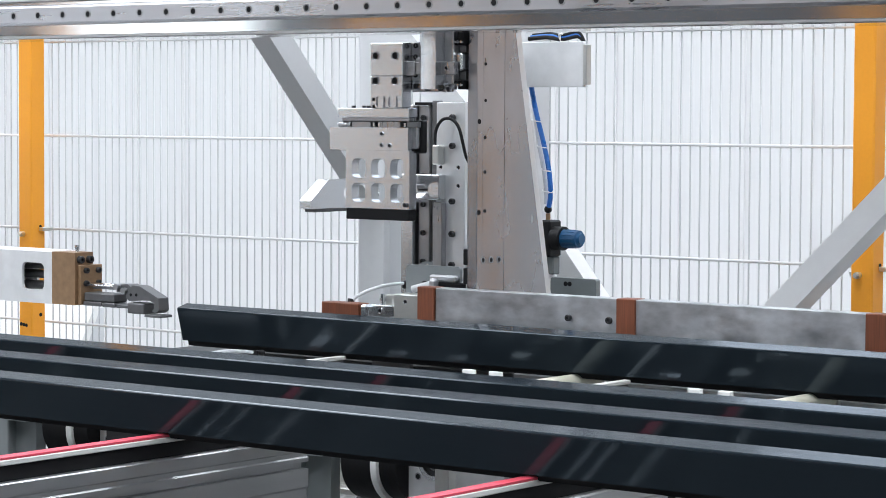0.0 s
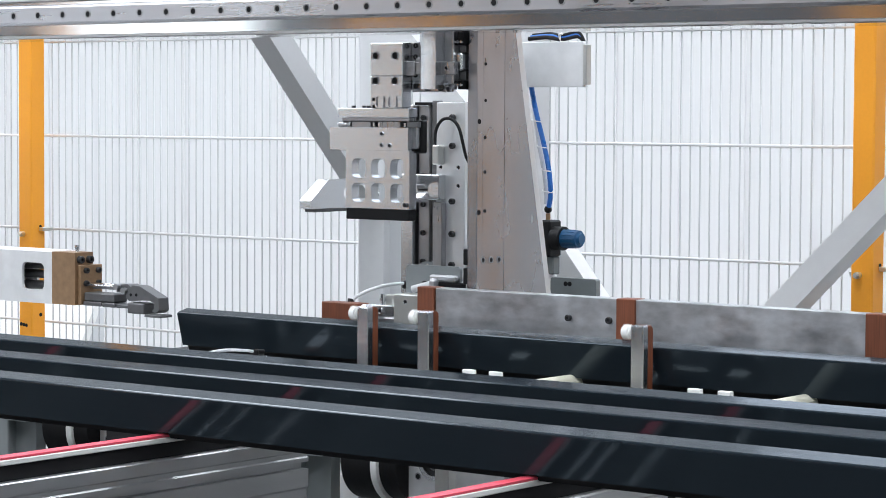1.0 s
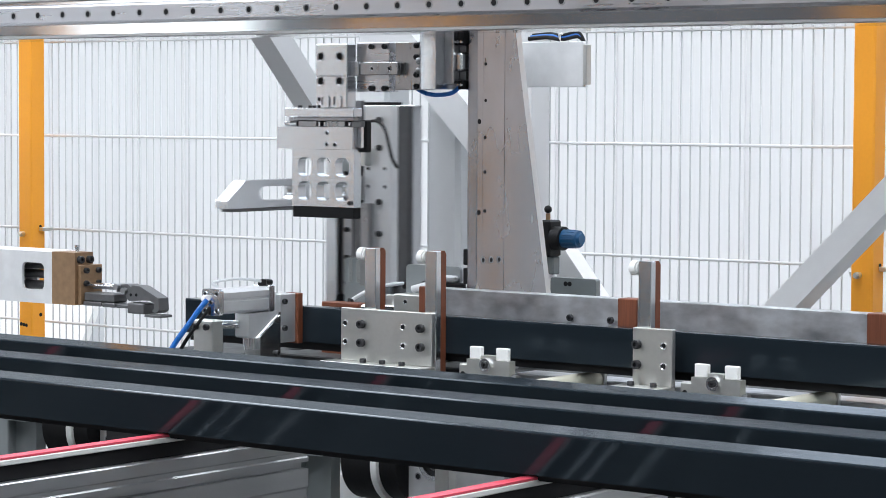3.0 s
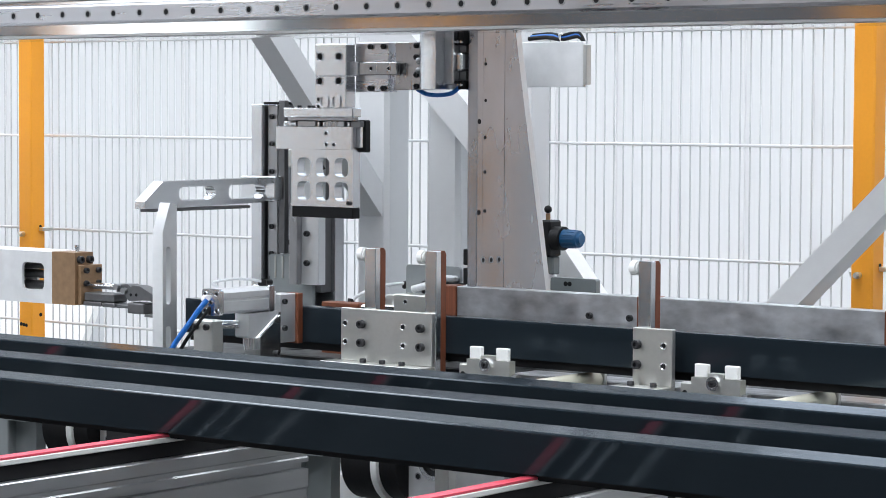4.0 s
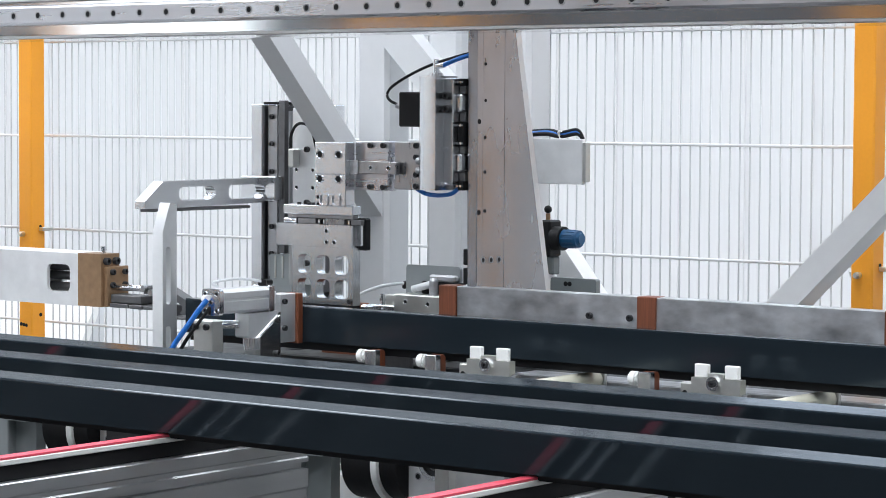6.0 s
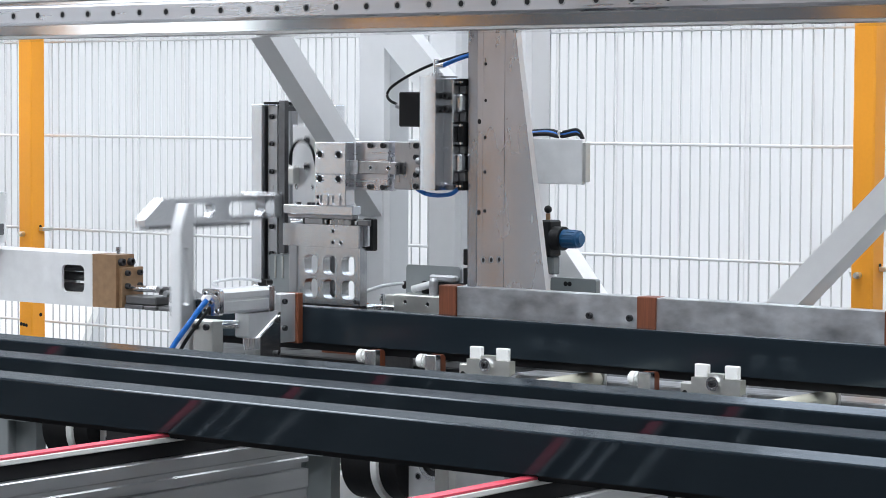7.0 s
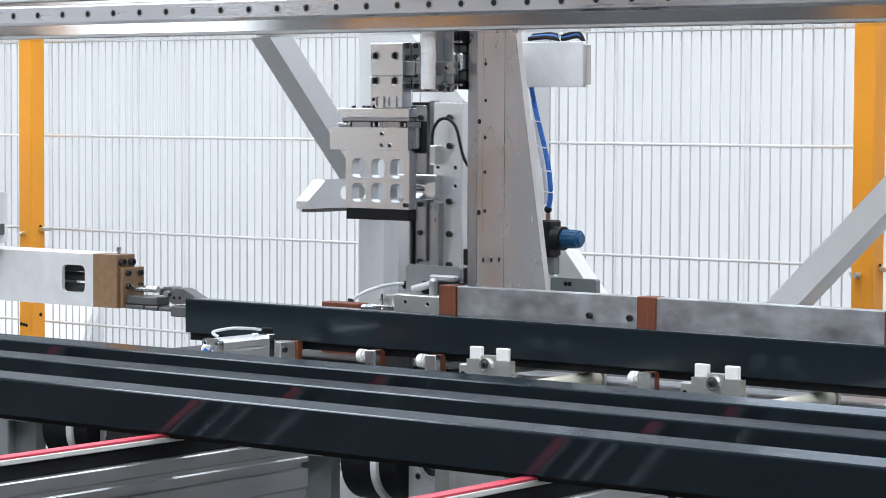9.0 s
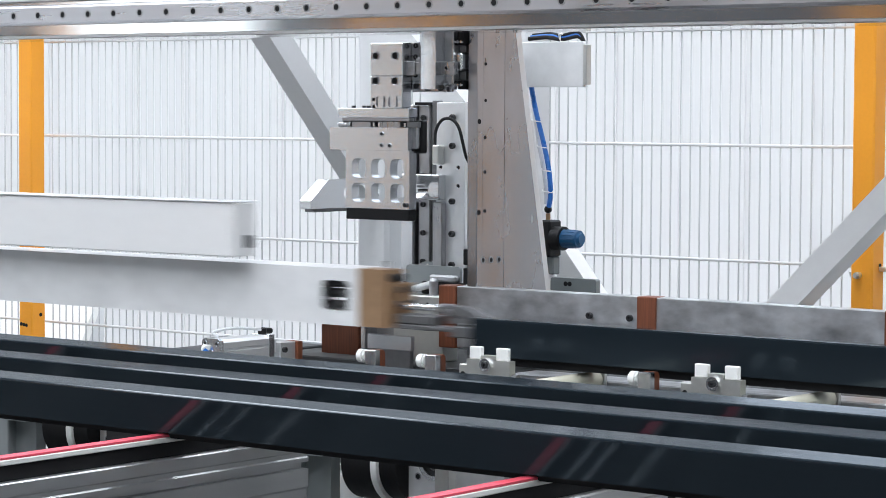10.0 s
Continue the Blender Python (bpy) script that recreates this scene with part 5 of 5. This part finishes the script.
    part("upper_beam", bm, WHITE_PAINT, g, "white upper square beam")
    bm = bmesh.new()
    box(bm, -6.2, -3.415, 2.948, 3.006, 1.2527, 1.2555, 0.001)
    part("upper_lid", bm, ALU_SATIN, g)
    bm = bmesh.new()
    box(bm, -3.4218, -3.415, 2.951, 3.003, 1.1665, 1.2524, 0.0015)
    e = part("end_plate", bm, WHITE_PAINT, g)
    # raised dark square: the recess's shade is put into its colour
    bm = bmesh.new()
    plate(bm, oblong(2.985, 1.19, 0.02, 0.02, 0.002), -3.4149, -3.413, "x")
    part("end_recess_shade", bm, GUNMETAL, e)
    bm = bmesh.new()
    box(bm, -6.2, -5.9, 3.007, 3.06, 1.1545, 1.25, 0.002)
    part("link_plate", bm, ALU_SATIN, g)
    return g


FEED = feeder()


def feed_guide():
    """The bearing stand through which the feed arm runs, outside the view."""
    s = thing("feed_stand", (-4.6, 3.04, 0), "grey steel stand carrying the feed arm", "stand")
    bm = bmesh.new()
    box(bm, -4.7, -4.5, 2.98, 3.10, 0.03, 1.05, 0.004)
    part("post", bm, FRAME_GREY, s)
    bm = bmesh.new()
    box(bm, -4.7, -4.5, 3.0, 3.076, 1.0502, 1.0635, 0.002)
    part("bearing", bm, STEEL, s)
    bm = bmesh.new()
    box(bm, -4.8, -4.4, 2.9, 3.18, 0.0, 0.0298, 0.002)
    part("foot_plate", bm, FRAME_GREY, s)


feed_guide()


# ---- what moves ----
def shift(ob, rows):
    """Carry a thing along rows of seconds and the way from its built place."""
    b = ob.matrix_basis.translation.copy()
    walk(ob, [(t, pose(b.x + dx, b.y + dy, b.z + dz)) for t, dx, dy, dz in rows])


def motions():
    walk(WORK, [(0, pose(-2.870, 2.985, 1.022, 14.5)), (0.08, pose(-2.870, 2.985, 1.022, 14.5)), (0.2, pose(-2.870, 2.985, 1.014, 14.5)),
                (1.8, pose(-2.870, 2.985, 1.014, 14.5)), (2.0, pose(-2.867, 2.984, 1.021, 9)), (2.2, pose(-2.861, 2.981, 1.033, 2)), (2.35, pose(-2.859, 2.98, 1.036)),
                (4.8, pose(-2.859, 2.98, 1.036)), (9.4, pose(-2.859, 2.98, 1.036)), (9.5, pose(-2.815, 2.98, 1.036)), (9.6, pose(-2.740, 2.98, 1.036)),
                (9.7, pose(-2.641, 2.98, 1.036)), (9.8, pose(-2.525, 2.98, 1.036)), (9.9, pose(-2.401, 2.98, 1.036)), (10, pose(-2.270, 2.98, 1.036))])
    shift(FEED, [(0, 0, 0, 0), (4.8, 0, 0, 0), (4.9, 0.008, 0, 0), (5.0, 0.040, 0, 0), (5.1, 0.050, 0, 0), (5.3, 0.060, 0, 0), (5.5, 0.0645, 0, 0), (6.7, 0.0645, 0, 0), (6.8, 0.066, 0, 0),
                 (6.9, 0.085, 0, 0), (7.0, 0.100, 0, 0), (7.1, 0.1015, 0, 0), (9.4, 0.1015, 0, 0), (9.5, 0.1455, 0, 0), (9.6, 0.2205, 0, 0), (9.7, 0.3195, 0, 0),
                 (9.8, 0.4355, 0, 0), (9.9, 0.5595, 0, 0), (10, 0.691, 0, 0)])
    shift(BAR, [(0, 0, 0, 0), (2.7, 0, 0, 0), (3.1, 0, 0.01, 0), (3.6, 0, 0.055, 0), (10, 0, 0.055, 0)])
    for s in STRIPS:
        shift(s, [(0, 0, 0, 0), (0.08, 0, 0, 0), (0.2, 0, 0, -0.04), (10, 0, 0, -0.04)])
    for s in STOPS:
        shift(s, [(0, 0, -0.018, -0.19), (0.5, 0, -0.018, -0.185), (0.6, 0, -0.018, -0.167), (0.8, 0, -0.018, -0.126), (1.0, 0, -0.018, -0.090), (1.2, 0, -0.018, -0.060),
                  (1.35, 0, -0.018, -0.043), (1.5, 0, -0.018, -0.038), (1.8, 0, -0.018, -0.037), (2.0, 0, -0.012, -0.023), (2.2, 0, -0.004, -0.007), (2.35, 0, 0, 0),
                  (4.8, 0, 0, 0), (4.9, 0, 0, -0.010), (5.0, 0, 0, -0.032), (5.2, 0, 0, -0.075), (5.5, 0, 0, -0.124), (5.7, 0, 0, -0.155), (5.8, 0, 0, -0.157), (10, 0, 0, -0.157)])
    for s in BLOCKS:
        shift(s, [(0, 0, -0.018, -0.0325), (1.75, 0, -0.018, -0.0325), (2.0, 0, -0.012, -0.023), (2.2, 0, -0.004, -0.007), (2.35, 0, 0, 0), (10, 0, 0, 0)])
    shift(CLAMP, [(0, 0, -0.018, -0.110), (1.3, 0, -0.018, -0.107), (1.5, 0, -0.018, -0.075), (1.6, 0, -0.018, -0.045), (1.7, 0, -0.018, -0.0395), (1.8, 0, -0.018, -0.0385), (2.0, 0, -0.012, -0.024),
                  (2.2, 0, -0.004, -0.007), (2.35, 0, 0, 0), (8.2, 0, 0, 0), (8.3, 0, 0, -0.004), (8.4, 0, 0, -0.026), (8.5, 0, 0, -0.050), (8.6, 0, 0, -0.072), (8.7, 0, 0, -0.076), (10, 0, 0, -0.076)])
    up, back = 0.158, 0.116
    for o in HOSES:
        shift(o, [(0, 0, 0, 0), (2.55, 0, 0, 0), (2.7, -0.015, 0, -0.01), (2.9, -0.08, 0, -0.01), (3.05, -0.10, 0, -0.01), (8.3, -0.10, 0, -0.01), (8.4, -0.05, 0, -0.01), (8.5, -0.014, 0, -0.004),
                  (8.6, 0, 0, 0), (10, 0, 0, 0)])
    shift(CARRIAGE, [(0, 0, 0, up), (4.0, 0, 0, up), (4.1, 0, 0, up - 0.020), (4.2, 0, 0, up - 0.086), (4.3, 0, 0, 0.015), (4.4, 0, 0, 0.001), (4.5, 0, 0, 0), (7.9, 0, 0, 0), (8.0, 0, 0, 0.015),
                     (8.1, 0, 0, 0.072), (8.2, 0, 0, up - 0.010), (8.3, 0, 0, up), (10, 0, 0, up)])
    head_rows = [(0, back, 0, up), (2.5, back, 0, up), (2.6, back - 0.022, 0, up), (2.7, back - 0.050, 0, up), (2.8, back - 0.080, 0, up), (2.9, back - 0.103, 0, up), (3.05, 0, 0, up), (4.0, 0, 0, up),
                 (4.1, 0, 0, up - 0.020), (4.2, 0, 0, up - 0.086), (4.3, 0, 0, 0.015), (4.4, 0, 0, 0.001), (4.5, 0, 0, 0), (7.9, 0, 0, 0), (8.0, 0, 0, 0.015), (8.1, 0, 0, 0.072), (8.2, 0, 0, up - 0.010),
                 (8.3, 0.004, 0, up), (8.4, 0.040, 0, up), (8.5, 0.079, 0, up), (8.6, back - 0.002, 0, up), (8.7, back, 0, up), (10, back, 0, up)]
    shift(HEAD, head_rows)
    shift(LOOP, [(t, 0, 0.055 * dx / back, dz + 0.03 * dx / back) for t, dx, _, dz in head_rows])
    slide = ((0, 0), (5.9, 0), (6.5, 0.0155), (7.9, 0.0155), (8.0, 0.013), (8.1, 0.006), (8.2, 0), (10, 0))
    times = sorted({r[0] for r in head_rows} | {5.9, 6.5})
    rows = []
    for t in times:
        h = [np.interp(t, [r[0] for r in head_rows], [r[k] for r in head_rows]) for k in (1, 3)]
        rows.append((t, h[0] + np.interp(t, [a for a, _ in slide], [b for _, b in slide]), 0, h[1]))
    shift(PRESS, rows)
    far, deep = 0.335, 1.075
    travel = [(0, far), (2.5, far), (2.6, far - 0.016), (2.7, far - 0.044), (2.8, far - 0.082), (3.0, far - 0.165), (3.2, far - 0.250), (3.35, far - 0.305), (3.5, far - 0.331), (3.6, 0), (8.1, 0), (8.2, 0.008),
              (8.3, 0.028), (8.4, 0.075), (8.5, 0.125), (8.6, 0.174), (8.7, 0.220), (8.8, 0.268), (8.9, 0.303), (9.0, 0.329), (9.1, far), (10, far)]
    shift(LIFTER, [(t, (d + 0.013) * deep, 0, 0) for t, d in travel])
    lower = ((0, 0), (6.85, 0), (6.9, -0.004), (7.0, -0.029), (7.1, -0.074), (7.2, -0.120), (7.3, -0.149), (7.4, -0.159), (7.5, -0.161), (7.9, -0.161), (8.0, -0.147), (8.1, -0.112), (8.2, -0.055),
             (8.3, -0.006), (8.4, 0), (10, 0))
    times = sorted({t for t, _ in travel} | {t for t, _ in lower})
    for ob, scale, off in ((SLIDER, 0.93, 0.013), (ARM, 1.06, 0.0)):
        rows = []
        for t in times:
            x = np.interp(t, [a for a, _ in travel], [b for _, b in travel])
            z = np.interp(t, [a for a, _ in lower], [b for _, b in lower])
            rows.append((t, (x * scale + off) * deep, 0, (z + 0.010 * x / far) * deep))
        shift(ob, rows)
    shift(JAW, [(0, 0, 0, -0.27), (2.9, 0, 0, -0.27), (3.3, 0, 0, -0.10), (3.6, 0, 0, 0), (6.85, 0, 0, 0), (6.9, 0.006, 0, 0), (7.0, 0.040, 0, 0), (7.1, 0.095, 0, 0), (7.2, 0.128, 0, 0.009), (7.3, 0.136, 0, 0.009),
                (7.9, 0.136, 0, 0.009), (8.0, 0.132, 0, -0.010), (8.1, 0.105, 0, -0.050), (8.2, 0.075, 0, -0.125), (8.3, 0.015, 0, -0.20), (8.4, 0, 0, -0.27), (10, 0, 0, -0.27)])


motions()
